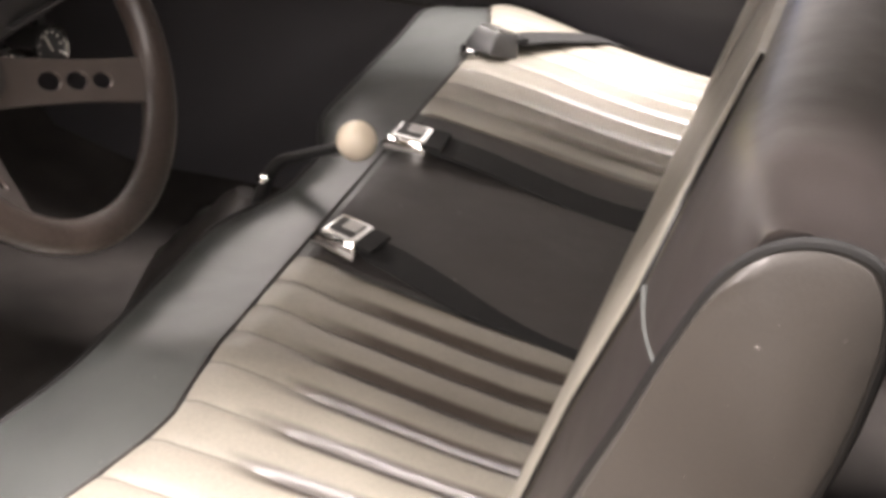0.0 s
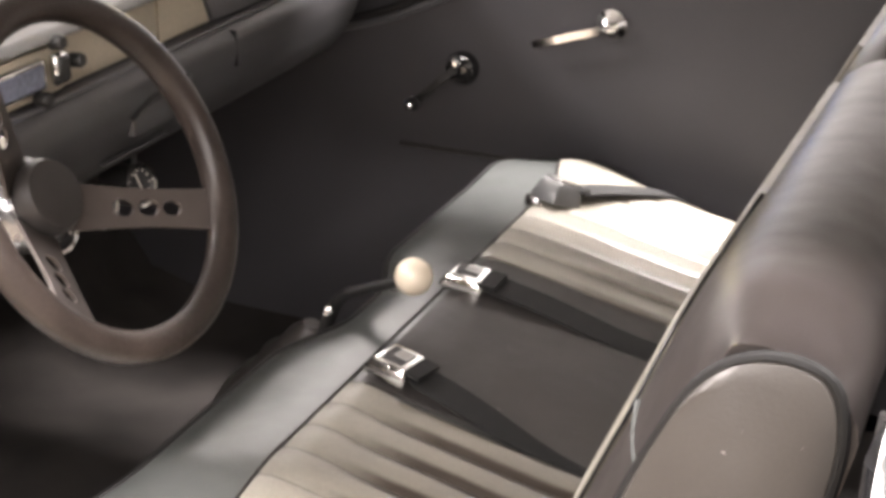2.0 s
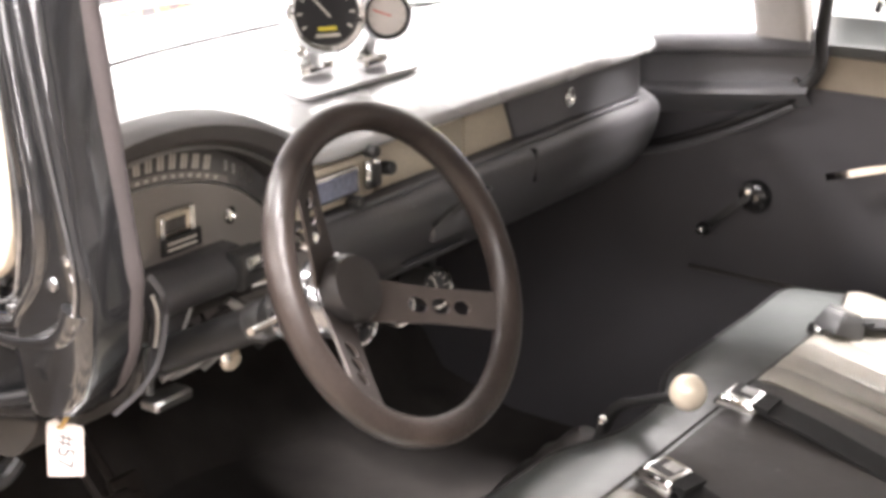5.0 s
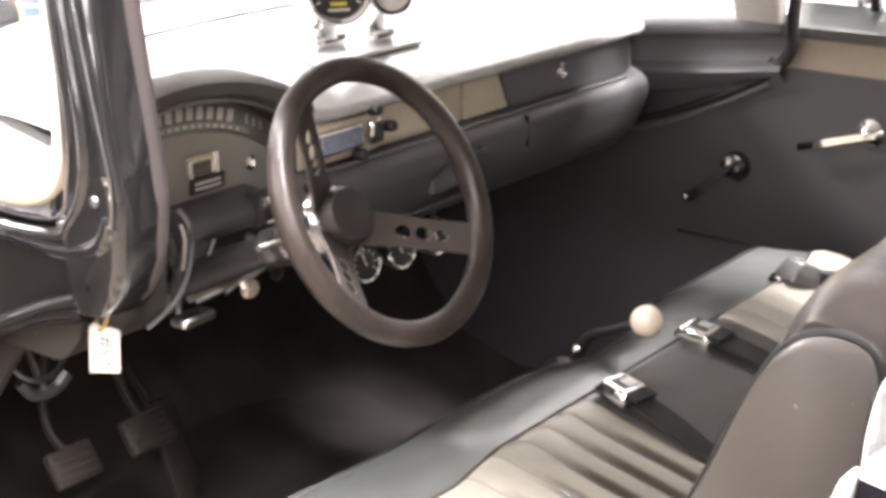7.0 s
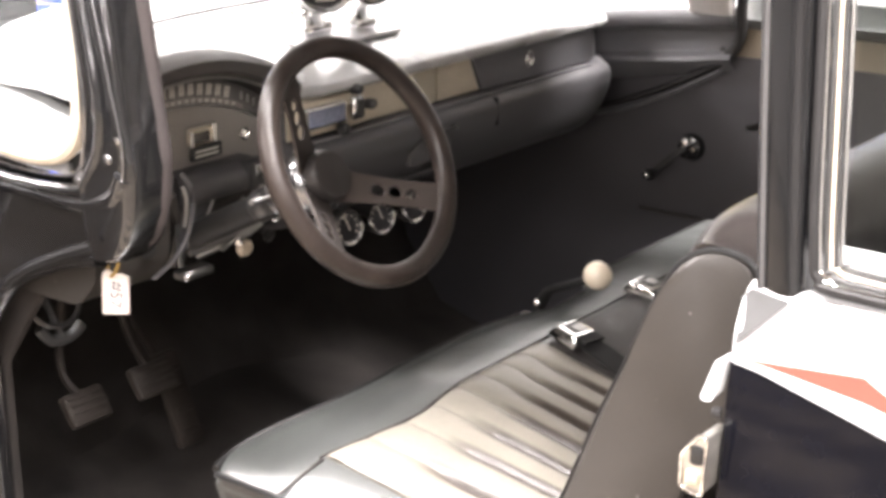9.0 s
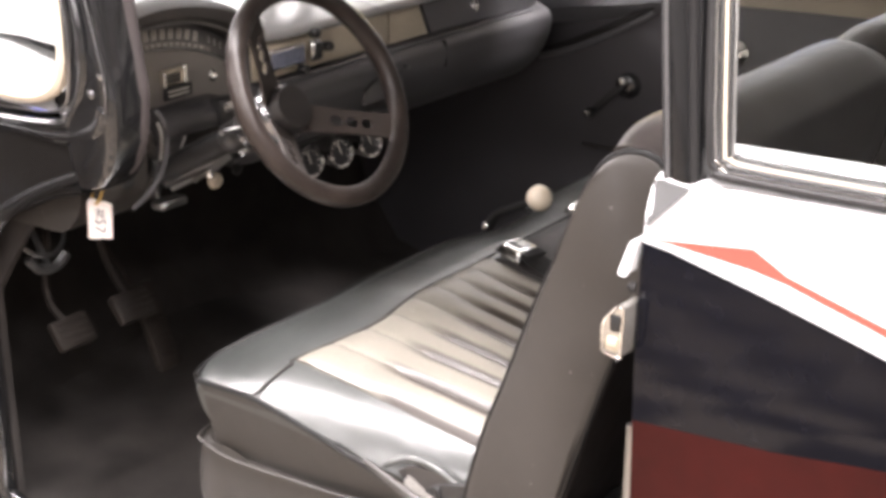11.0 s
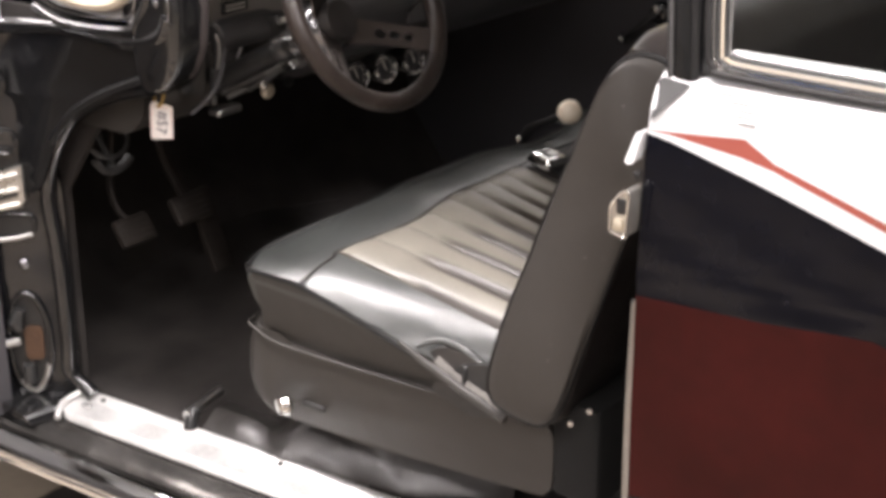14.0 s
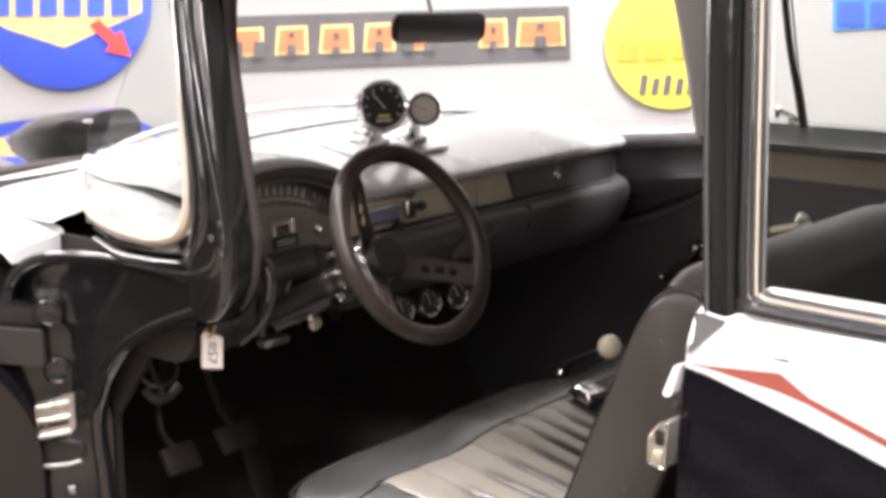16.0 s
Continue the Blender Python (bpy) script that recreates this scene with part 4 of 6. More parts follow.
part("knob_cap", lathe([(0.006, 0), (0.001, -0.003)], axis((-0.098, 0.675, 0.845), (0, 1, 0)), 10), M_CHROME, pd)
part("door_handle", lathe([(0.024, 0.0), (0.025, -0.008), (0.017, -0.016), (0.009, -0.026), (0.001, -0.028)], axis((0.222, 0.735, 1.004), (0, 1, 0)), 22), M_CHROME, pd, "chrome inner door handle")
part("handle_lever", ribbon([(0.222, 0.706, 1.003), (0.17, 0.700, 0.988), (0.14, 0.700, 0.978), (0.105, 0.702, 0.967)], (0.29, 0, -0.96), 0.012, 0.010), M_CHROME, pd)
lk = smooth_path([(0.083, 0.712, 1.32), (0.069, 0.722, 1.20), (0.066, 0.728, 1.13), (0.028, 0.724, 1.083), (-0.036, 0.722, 1.046), (-0.100, 0.722, 1.014), (-0.18, 0.728, 0.980), (-0.26, 0.734, 0.955)], 6)
part("door_seal", tube(lk, [0.011 - 0.004 * sstep(14, 28, i) for i in range(len(lk))], 10), M_RUBBER, pd, "black rubber door seal")
part("seal_flange", tube(smooth_path([(0.030, 0.728, 1.068), (-0.030, 0.727, 1.033), (-0.095, 0.728, 1.001), (-0.175, 0.732, 0.967), (-0.255, 0.736, 0.942)], 6), 0.0065, 8), M_GLOVE, pd, "grey flange beside the seal")
part("vent_frame", tube(smooth_path([(0.203, 0.752, 1.210), (0.197, 0.736, 1.28), (0.186, 0.70, 1.41), (0.178, 0.66, 1.60)], 5), 0.008, 8), M_RUBBER, pd)
part("vent_post", tube([(0.214, 0.753, 1.212), (0.202, 0.718, 1.35), (0.19, 0.662, 1.60)], 0.0025, 8), M_CHROME, pd)
part("vent_latch", tube(smooth_path([(0.150, 0.735, 1.232), (0.158, 0.722, 1.250), (0.172, 0.715, 1.246), (0.196, 0.718, 1.236)], 4), 0.006, 8), M_CHROME, pd, "chrome vent window latch")
part("vent_pivot", lathe([(0.010, 0.0), (0.011, -0.012), (0.006, -0.018), (0.001, -0.019)], axis((0.186, 0.742, 1.226), (0, 1, -0.2)), 14), M_CHROME, pd)
part("rear_side_trim", slab([(1.0, 0.40), (1.62, 0.40), (1.62, 1.15), (1.0, 1.15)], lambda u, v, w: Vector((u, 0.72 + w, v)), 0.02), M_DOORP, car)
part("side_kick_panel", slab([(-0.82, 0.36), (-0.09, 0.36), (-0.12, 0.98), (0.0, 1.06), (-0.20, 1.14), (-0.82, 1.14)], lambda u, v, w: Vector((u, 0.738 + w, v)), 0.012), M_DOORP, car)
part("carpet_edge", box(-0.14, 0.20, 0.728, 0.736, 0.755, 0.762, 0.002, 1), M_VINYL2, car)
# passenger cowl side: grey pressed panel with a bright ridge
cwl, pad_ = [], []
for x, y, k in ((-0.31, 0.655, 0.0), (-0.25, 0.688, 0.1), (-0.19, 0.708, 0.45), (-0.14, 0.719, 0.9), (-0.08, 0.725, 1.0), (0.0, 0.728, 1.0), (0.055, 0.73, 0.8)):
    cwl.append([(x, y + b * k + 0.02 * (1 - k), z + 0.12 * (x + 0.2)) for b, z in ((0.02, 1.024), (0.006, 1.030), (-0.006, 1.045), (-0.024, 1.055), (-0.030, 1.063), (-0.024, 1.071), (0.002, 1.079), (0.005, 1.10), (0.004, 1.125))])
    pad_.append([(x, y + b, z + 0.10 * (x + 0.2)) for b, z in ((0.03, 1.128), (0.004, 1.124), (-0.012, 1.128), (-0.020, 1.138), (-0.020, 1.152), (-0.012, 1.166), (0.004, 1.174), (0.05, 1.180), (0.05, 1.13))])
part("cowl_side", loft(cwl, closed=False), M_GLOVE, car, "grey painted passenger cowl side")
part("cowl_pad", loft(pad_), M_GLOVE, car, "grey padded top edge of the cowl side")
part("screw", lathe([(0.006, 0), (0.004, -0.003)], axis((0.03, 0.728, 1.108), (0, 1, 0)), 10), M_CHROME, car)

# ---- dashboard ----
dash = thing("dashboard", "grey painted dashboard with gold centre panel", "dashboard", (-0.3, 0.05, 0.9))
DY0, DY1 = -0.645, 0.715


def dsec(sec, ys):
    rings = []
    for y in ys:
        e = sstep(0.60, 0.72, y)
        b = sstep(-0.225, -0.275, y)
        rings.append([(x - (0.10 * e * e + 0.10 * b) * (1 if x > -0.3 else 0.2), y, z) for x, z in sec])
    return rings


YS = [DY0 + (DY1 - DY0) * i / 40 for i in range(41)]
top_sec = rounded([(-0.70, 1.235), (-0.50, 1.232), (-0.33, 1.205), (-0.215, 1.178), (-0.172, 1.163), (-0.168, 1.150), (-0.182, 1.143), (-0.22, 1.148), (-0.70, 1.16)], [0.005, 0.06, 0.06, 0.04, 0.012, 0.008, 0.008, 0.01, 0.005], 4)
part("top_pad", loft(dsec(top_sec, YS)), M_DASHTOP, dash, "light grey vinyl dash top")
face = rounded([(-0.70, 1.148), (-0.20, 1.148), (-0.196, 1.080), (-0.172, 1.073), (-0.158, 1.060), (-0.158, 1.032), (-0.176, 0.985), (-0.208, 0.945), (-0.26, 0.915), (-0.40, 0.93), (-0.70, 1.0)], [0.005, 0.003, 0.004, 0.012, 0.02, 0.03, 0.04, 0.04, 0.03, 0.03, 0.01], 5)
part("face", loft(dsec(face, [-0.262 + (DY1 + 0.262) * i / 40 for i in range(41)])), M_DASH, dash)
# gold centre panel in two plates, glove box door, radio
part("centre_panel", box(-0.199, -0.191, -0.262, 0.108, 1.082, 1.143, 0.003, 2), M_TAN, dash, "gold anodised centre panel")
part("speaker_cover", slab(rounded([(0.111, 1.083), (0.232, 1.083), (0.203, 1.144), (0.111, 1.144)], 0.003, 2), lambda u, v, w: Vector((-0.199 + w, u, v)), 0.009), M_TAN, dash, "gold anodised plate")
part("glove_door", slab(rounded([(0.239, 1.081), (0.60, 1.081), (0.60, 1.145), (0.208, 1.145)], 0.006, 3), lambda u, v, w: Vector((-0.199 + w, u, v)), 0.011), M_GLOVE, dash, "satin grey glove box door")
gk_ = part("glove_lock", lathe([(0.013, 0), (0.013, 0.006), (0.009, 0.010), (0.009, 0.006), (0.001, 0.006)], axis((-0.190, 0.381, 1.114), (1, 0, 0)), 18), M_CHROME, dash, "chrome glove box lock")
part("lock_tab", box(-0.186, -0.180, 0.374, 0.388, 1.120, 1.132, 0.002, 1), M_CHROME, gk_)
# lighter grey tube paints the highlight that runs along the lip
part("panel_lip", tube([(-0.176, y, 1.0765) for y in (-0.258, -0.1, 0.1, 0.3, 0.58)], 0.0035, 8), M_GLOVE, dash, "rolled lip below the panels with its highlight painted lighter")
part("ash_tray", box(-0.190, -0.161, 0.00, 0.115, 0.992, 1.036, 0.006, 2), M_DASH, dash)
part("lower_seam", box(-0.168, -0.158, 0.245, 0.250, 1.02, 1.07, 0.001, 1), M_BLACK, dash)
part("dash_pull", tube(smooth_path([(-0.16, -0.005, 1.02), (-0.142, 0.0, 1.04), (-0.142, 0.03, 1.046), (-0.142, 0.10, 1.046), (-0.16, 0.112, 1.044)], 4), 0.0035, 6), M_BLACK, dash)
part("heater_slot", box(-0.20, -0.178, -0.04, 0.10, 0.966, 0.970, 0.001, 1), M_DASH, dash)
rad = part("radio", box(-0.190, -0.180, -0.252, -0.105, 1.085, 1.141, 0.004, 2), M_TAN, dash, "car radio with chrome bezel")
part("bezel", box(-0.181, -0.168, -0.246, -0.150, 1.098, 1.134, 0.004, 2), M_CHROME, rad)
part("dial_window", box(-0.169, -0.166, -0.240, -0.156, 1.103, 1.129, 0.002, 1), M_LCD, rad, "pale blue dial window")
part("button_bezel", box(-0.172, -0.160, -0.142, -0.116, 1.100, 1.136, 0.003, 1), M_CHROME, rad)
part("button_block", box(-0.161, -0.156, -0.138, -0.120, 1.104, 1.132, 0.002, 1), M_BLACK, rad)
for y, z in ((-0.128, 1.146), (-0.095, 1.117), (-0.160, 1.088)):
    part("knob", lathe([(0.005, 0), (0.009, 0.006), (0.009, 0.018), (0.007, 0.022), (0.001, 0.023)], axis((-0.18, y, z), (1, 0, 0.1)), 14), M_BLACK, rad)

# instrument hood: a broad arch over the dials
BC_Y, BC_Z = -0.455, 1.03


def arch(rx, rz, x, ya=-0.642, yb=-0.236, n=36):
    pts = []
    for i in range(n + 1):
        y = ya + (yb - ya) * i / n
        pts.append(Vector((x, y, BC_Z + rz * math.sqrt(max(0.02, 1 - ((y - BC_Y) / rx) ** 2)))))
    return pts


part("instrument_hood", loft([arch(0.252, 0.176, -0.262), arch(0.256, 0.181, -0.20), arch(0.268, 0.190, -0.186), arch(0.30, 0.205, -0.186), arch(0.318, 0.213, -0.20), arch(0.325, 0.216, -0.225)], closed=False), M_HOOD, dash, "dark padded instrument hood")
part("hood_top", loft([arch(0.3255, 0.2165, -0.224, n=30), arch(0.345, 0.220, -0.30, n=30), arch(0.37, 0.213, -0.42, n=30), arch(0.42, 0.208, -0.60, n=30)], closed=False), M_DASHTOP, dash, "light grey vinyl top of the hood")
pe = []
for x, z in ((-0.66, 1.234), (-0.50, 1.230), (-0.33, 1.205), (-0.25, 1.188), (-0.165, 1.165)):
    pe.append([(x, y, zz) for y, zz in ((-0.62, z), (-0.65, z - 0.006), (-0.685, 0.5 * (z + 1.152)), (-0.705, 1.150), (-0.705, 1.130))])
part("pad_end", loft(pe, closed=False), M_DASHTOP, dash, "light grey vinyl end of the dash top")
# the driver's end of the dash top follows the wrapped windscreen
glass_y = ((-0.72, 0.10), (-0.66, 0.415), (-0.60, 0.52), (-0.53, 0.615), (-0.45, 0.655), (-0.35, 0.692), (-0.25, 0.706), (-0.15, 0.708))
for ob in dash.children:
    if ob.name.split(".")[0] not in ("top_pad", "hood_top", "pad_end"):
        continue
    for v in ob.data.vertices:
        for (xa, ya), (xb, yb) in zip(glass_y, glass_y[1:]):
            if xa <= v.co.x <= xb:
                v.co.y = max(v.co.y, -(ya + (yb - ya) * (v.co.x - xa) / (xb - xa)))
# steel tube stands in for light caught on the hood's lower lip
part("dial_rim", tube(arch(0.255, 0.180, -0.199, yb=-0.250), 0.0026, 8), M_STEEL, dash, "thin steel line for the light on the hood's lip")
part("speedometer_band", loft([arch(0.250, 0.175, -0.236, yb=-0.250), arch(0.225, 0.136, -0.234, yb=-0.250)], closed=False), M_DIALF, dash, "dark speedometer band")
part("dial_rim_inner", tube(arch(0.225, 0.135, -0.232, yb=-0.250), 0.0018, 8), M_STEEL, dash)
part("instrument_plate", loft([arch(0.225, 0.135, -0.233, yb=-0.250), [Vector((-0.233, -0.642 + 0.392 * i / 36, 1.055)) for i in range(37)], [Vector((-0.26, -0.642 + 0.392 * i / 36, 1.055)) for i in range(37)]], closed=False), M_PLATE, dash, "grey instrument plate")
for i in range(10):
    y = -0.512 + i * 0.0182
    dy = (y - BC_Y) / 0.238
    z = BC_Z + 0.1585 * math.sqrt(1 - dy * dy)
    m = Matrix.Translation((-0.2335, y, z)) @ pose(0, 0, 0, -math.degrees(math.atan(0.6 * dy)), 0, 0)
    part("numeral_bar", box(-0.0006, 0.0008, -0.0046, -0.0010, -0.0085, 0.0085, 0, 1, m), M_DIALW, dash)
    part("numeral_bar", box(-0.0006, 0.0008, 0.0014, 0.0046, -0.0085, 0.0085, 0, 1, m), M_DIALW, dash)
part("scale_strip", loft([arch(0.2325, 0.1465, -0.2338, ya=-0.60, yb=-0.315), arch(0.2262, 0.1378, -0.2335, ya=-0.60, yb=-0.315)], closed=False), M_PLATE, dash, "pale scale strip under the numerals")
for i in range(14):
    y = -0.512 + i * 0.0135
    dy = (y - BC_Y) / 0.229
    part("scale_mark", box(-0.0006, 0.0006, -0.0028, 0.0028, -0.002, 0.002, 0, 1, Matrix.Translation((-0.2325, y, BC_Z + 0.1415 * math.sqrt(1 - dy * dy)))), M_DIALW, dash)
for i in range(4):
    y = -0.318 + i * 0.013
    dy = (y - BC_Y) / 0.238
    part("gauge_mark", box(-0.0006, 0.0006, -0.0022, 0.0022, -0.006, 0.006, 0, 1, Matrix.Translation((-0.2335, y, BC_Z + 0.160 * math.sqrt(1 - dy * dy)))), M_STEEL, dash)
part("lower_plate", box(-0.250, -0.236, -0.50, -0.25, 0.99, 1.06, 0.006, 2), M_VINYL2, dash)
eb = part("emblem", box(-0.231, -0.224, -0.437, -0.383, 1.104, 1.131, 0.003, 1), M_TAN, dash, "worn gilt emblem plate")
part("emblem_field", box(-0.2245, -0.222, -0.431, -0.396, 1.107, 1.124, 0.001, 1), M_GRIME, eb)
part("emblem_bar", box(-0.225, -0.220, -0.392, -0.384, 1.105, 1.134, 0.001, 1), M_CHROME, eb)
part("emblem_bar", box(-0.225, -0.220, -0.437, -0.431, 1.103, 1.128, 0.001, 1), M_CHROME, eb)
pl = part("label_plate", box(-0.231, -0.226, -0.432, -0.368, 1.080, 1.102, 0.002, 1), M_BLACK, dash)
for z in (1.087, 1.094):
    part("text_bar", box(-0.227, -0.225, -0.424, -0.378, z - 0.0015, z + 0.0015), M_DIALW, pl)
part("switch_knob", lathe([(0.009, 0), (0.010, 0.004), (0.006, 0.007), (0.006, 0.004), (0.001, 0.004)], axis((-0.231, -0.319, 1.102), (1, 0, 0.1)), 16), M_CHROME, dash)
# column shroud below the dials and the end trim of the dash
part("column_shroud", loft([[(x, y, z) for x, z in rounded([(-0.30, 1.074), (-0.205, 1.073), (-0.178, 1.055), (-0.184, 1.030), (-0.22, 1.022), (-0.32, 1.025)], 0.015, 3)] for y in (-0.475, -0.468, -0.40, -0.335, -0.328)]), M_DASH, dash, "grey column shroud")
part("side_gusset", slab(rounded([(-0.472, 1.066), (-0.418, 1.036), (-0.454, 0.975), (-0.492, 0.958), (-0.478, 1.02)], 0.006, 2), lambda u, v, w: Vector((-0.205 + w, u, v)), 0.006), M_DASH, dash)
part("gusset_edge", tube([(-0.197, -0.417, 1.033), (-0.197, -0.435, 1.004), (-0.198, -0.456, 0.972)], 0.0022, 6), M_STEEL, dash)
lsw = part("light_switch", box(-0.20, -0.172, -0.362, -0.318, 1.030, 1.076, 0.005, 2), M_DARKST, dash, "chrome-trimmed light switch")
part("switch_face", box(-0.173, -0.166, -0.358, -0.330, 1.054, 1.072, 0.003, 2), M_CHROME, lsw)
part("switch_foot", tube([(-0.168, -0.356, 1.037), (-0.168, -0.324, 1.035)], 0.004, 8), M_CHROME, lsw)
for a, b2, r, mt in (((-0.20, -0.405, 0.945), (-0.178, -0.335, 0.988), 0.004, M_STEEL), ((-0.20, -0.375, 0.965), (-0.195, -0.372, 0.945), 0.007, M_CHROME), ((-0.21, -0.35, 1.01), (-0.20, -0.335, 0.995), 0.006, M_STEEL), ((-0.21, -0.395, 0.995), (-0.19, -0.385, 0.985), 0.008, M_DARKST), ((-0.20, -0.42, 0.985), (-0.20, -0.36, 1.005), 0.005, M_BLACKV), ((-0.19, -0.31, 0.985), (-0.185, -0.30, 0.972), 0.009, M_CHROME)):
    part("fitting", tube([a, b2], r, 10), mt, dash)
etr = smooth_path([(-0.195, -0.484, 1.082), (-0.188, -0.474, 1.060), (-0.186, -0.472, 1.034), (-0.190, -0.480, 0.99), (-0.20, -0.500, 0.955), (-0.225, -0.520, 0.925)], 6)
part("end_trim", tube(etr, 0.0034, 8), M_GLOVE, dash, "grey rounded edge")
part("end_bead", tube([p + Vector((0.004, -0.016, 0)) for p in etr[5:-14]], 0.0028, 8), M_STEEL, dash, "curved bright trim")
part("end_panel", loft([[(x, y, z) for x, z in rounded([(-0.40, 1.075), (-0.21, 1.075), (-0.195, 1.04), (-0.20, 0.96), (-0.24, 0.915), (-0.40, 0.915)], 0.02, 3)] for y in (-0.645, -0.60, -0.52, -0.508)]), M_VINYL2, dash)
part("end_knob", lathe([(0.004, -0.01), (0.004, 0), (0.012, 0.003), (0.013, 0.010), (0.001, 0.014)], axis((-0.20, -0.555, 0.985), (1, -0.2, 0)), 16), M_BLACK, dash)
part("hinge_strip", box(-0.205, -0.195, -0.60, -0.515, 1.040, 1.050, 0.002, 1), M_STEEL, dash)
for k, (a, b2) in enumerate((((-0.205, -0.485, 1.00), (-0.225, -0.465, 0.93)), ((-0.20, -0.47, 0.955), (-0.19, -0.34, 0.975)))):
    part("bracket", tube([a, b2], 0.005, 8), M_STEEL if k else M_VINYL, dash)
for k in range(7):
    random.seed(k)
    yy = -0.46 + k * 0.028
    part("wire", tube(smooth_path([(-0.26, yy, 0.99), (-0.235, yy + random.uniform(-0.02, 0.02), 0.965), (-0.24, yy + random.uniform(-0.03, 0.03), 0.935), (-0.26, yy + 0.03, 0.945)], 4), 0.003, 6), M_BLACK if k % 3 else M_DARKST, dash)
part("brace", tube([(-0.20, -0.50, 1.05), (-0.22, -0.47, 0.99), (-0.24, -0.47, 0.93)], 0.008, 8), M_VINYL2, dash)
part("wire_bundle", tube(smooth_path([(-0.26, -0.50, 0.96), (-0.24, -0.44, 0.945), (-0.235, -0.38, 0.955), (-0.25, -0.32, 0.94), (-0.24, -0.25, 0.95)], 6), 0.006, 8), M_BLACK, dash)
part("pull_knob", lathe([(0.004, -0.03), (0.004, 0), (0.013, 0.002), (0.015, 0.009), (0.011, 0.015), (0.001, 0.017)], axis((-0.237, -0.327, 0.925), (0.9, 0, -0.3)), 18), M_IVORY, dash, "aged plastic pull knob")
part("pull_knob", lathe([(0.004, -0.03), (0.004, 0), (0.010, 0.002), (0.011, 0.009), (0.001, 0.012)], axis((-0.237, -0.27, 0.93), (0.9, 0, -0.3)), 18), M_BLACK, dash)
part("pull_rod", tube([(-0.24, -0.42, 0.93), (-0.20, -0.36, 0.955), (-0.19, -0.33, 0.972)], 0.006, 8), M_STEEL, dash)
part("under_lamp", box(-0.24, -0.21, -0.47, -0.41, 0.908, 0.922, 0.004, 1), M_STEEL, dash)

# ---- tachometer and small gauge on the dash top ----
tach = thing("tachometer", "chrome-cased tachometer with black dial on the dash top", "gauge", (-0.32, -0.1, 1.21))


def gauge(name, c, d, r, depth, ring, facem, parent, needle):
    d = Vector(d).normalized()
    m = axis(c, d)
    g = part(name, lathe([(r * 0.35, -depth), (r * 0.8, -depth * 0.92), (r, -depth * 0.55), (r, 0.0), (r * 1.08, 0.002), (r * 1.10, 0.007), (r * 1.02, 0.012), (r * 0.90, 0.010), (r * 0.88, 0.004), (0.001, 0.004)], m, 32), ring, parent)
    part("dial", lathe([(r * 0.87, 0.0045), (0.001, 0.005)], m, 32), facem, g)
    q = bmesh.new()
    for i in range(9):
        a = radians(-210 + i * 30 + 90)
        box(-r * 0.03, r * 0.03, r * 0.66, r * 0.80, 0.0055, 0.0065, 0, 1, m @ Matrix.Rotation(a, 4, "Z"), q)
    part("scale", q, M_DIALW, g)
    part("needle", box(-r * 0.025, r * 0.025, -r * 0.15, r * 0.7, 0.007, 0.009, 0, 1, m @ Matrix.Rotation(radians(needle), 4, "Z")), M_REDN if needle > 50 else M_DIALW, g)
    return g


TD = (0.80, -0.52, 0.22)
tg = gauge("case", (-0.265, -0.094, 1.302), TD, 0.047, 0.075, M_CHROME, M_FACE, tach, 40)
part("text_bar", box(-0.012, 0.012, -0.022, -0.017, 0.006, 0.007, 0, 1, axis((-0.265, -0.094, 1.302), TD)), M_YEL, tg)
part("text_bar", box(-0.016, 0.016, -0.030, -0.026, 0.006, 0.007, 0, 1, axis((-0.265, -0.094, 1.302), TD)), M_DIALW, tg)
part("clamp", tube([(-0.296, -0.076, 1.266), (-0.318, -0.062, 1.248), (-0.330, -0.052, 1.226)], [0.016, 0.019, 0.024], 14), M_CHROME, tach)
part("clamp_bar", box(-0.345, -0.312, -0.092, -0.012, 1.236, 1.250, 0.005, 2), M_CHROME, tach)
part("foot", box(-0.362, -0.308, -0.090, -0.020, 1.208, 1.228, 0.004, 2), M_CHROME, tach)
sg = thing("oil_gauge", "small black gauge with white dial on the dash top", "gauge", (-0.28, -0.02, 1.21))
gauge("case", (-0.240, 0.000, 1.289), (0.78, -0.58, 0.18), 0.030, 0.045, M_BLACK, M_CARD, sg, 70)
part("clamp", tube([(-0.266, 0.014, 1.272), (-0.294, 0.030, 1.252), (-0.308, 0.042, 1.226)], [0.014, 0.017, 0.021], 14), M_CHROME, sg)
part("foot", box(-0.336, -0.286, 0.014, 0.068, 1.205, 1.226, 0.004, 2), M_CHROME, sg)
solo("gauge_mat", slab(rounded([(-0.41, -0.127), (-0.270, -0.127), (-0.270, 0.119), (-0.41, 0.119)], 0.012), lambda u, v, w: Vector((u, v, 1.1965 + 0.17 * (-u - 0.28) + w)), 0.005), M_PALE, "thin grey plate under the dash-top gauges", "plate")
wb = smooth_path([(-0.60, -0.50, 1.232), (-0.58, -0.2, 1.262), (-0.57, 0.2, 1.262), (-0.55, 0.5, 1.24)], 6)
part("dash_seam", tube([p + Vector((0.10, 0, -0.022)) for p in wb], 0.003, 6), M_BLACK, dash)
wiper = thing("wiper", "black wiper blade resting below the windscreen", "wiper", (-0.76, -0.1, 1.24))
part("blade", tube([(-0.76, -0.36, 1.176), (-0.76, 0.0, 1.193), (-0.76, 0.218, 1.202)], 0.010, 8), M_RUBBER, wiper)
part("arm", tube([(-0.765, -0.06, 1.196), (-0.86, 0.10, 1.186)], 0.005, 8), M_STEEL, wiper)

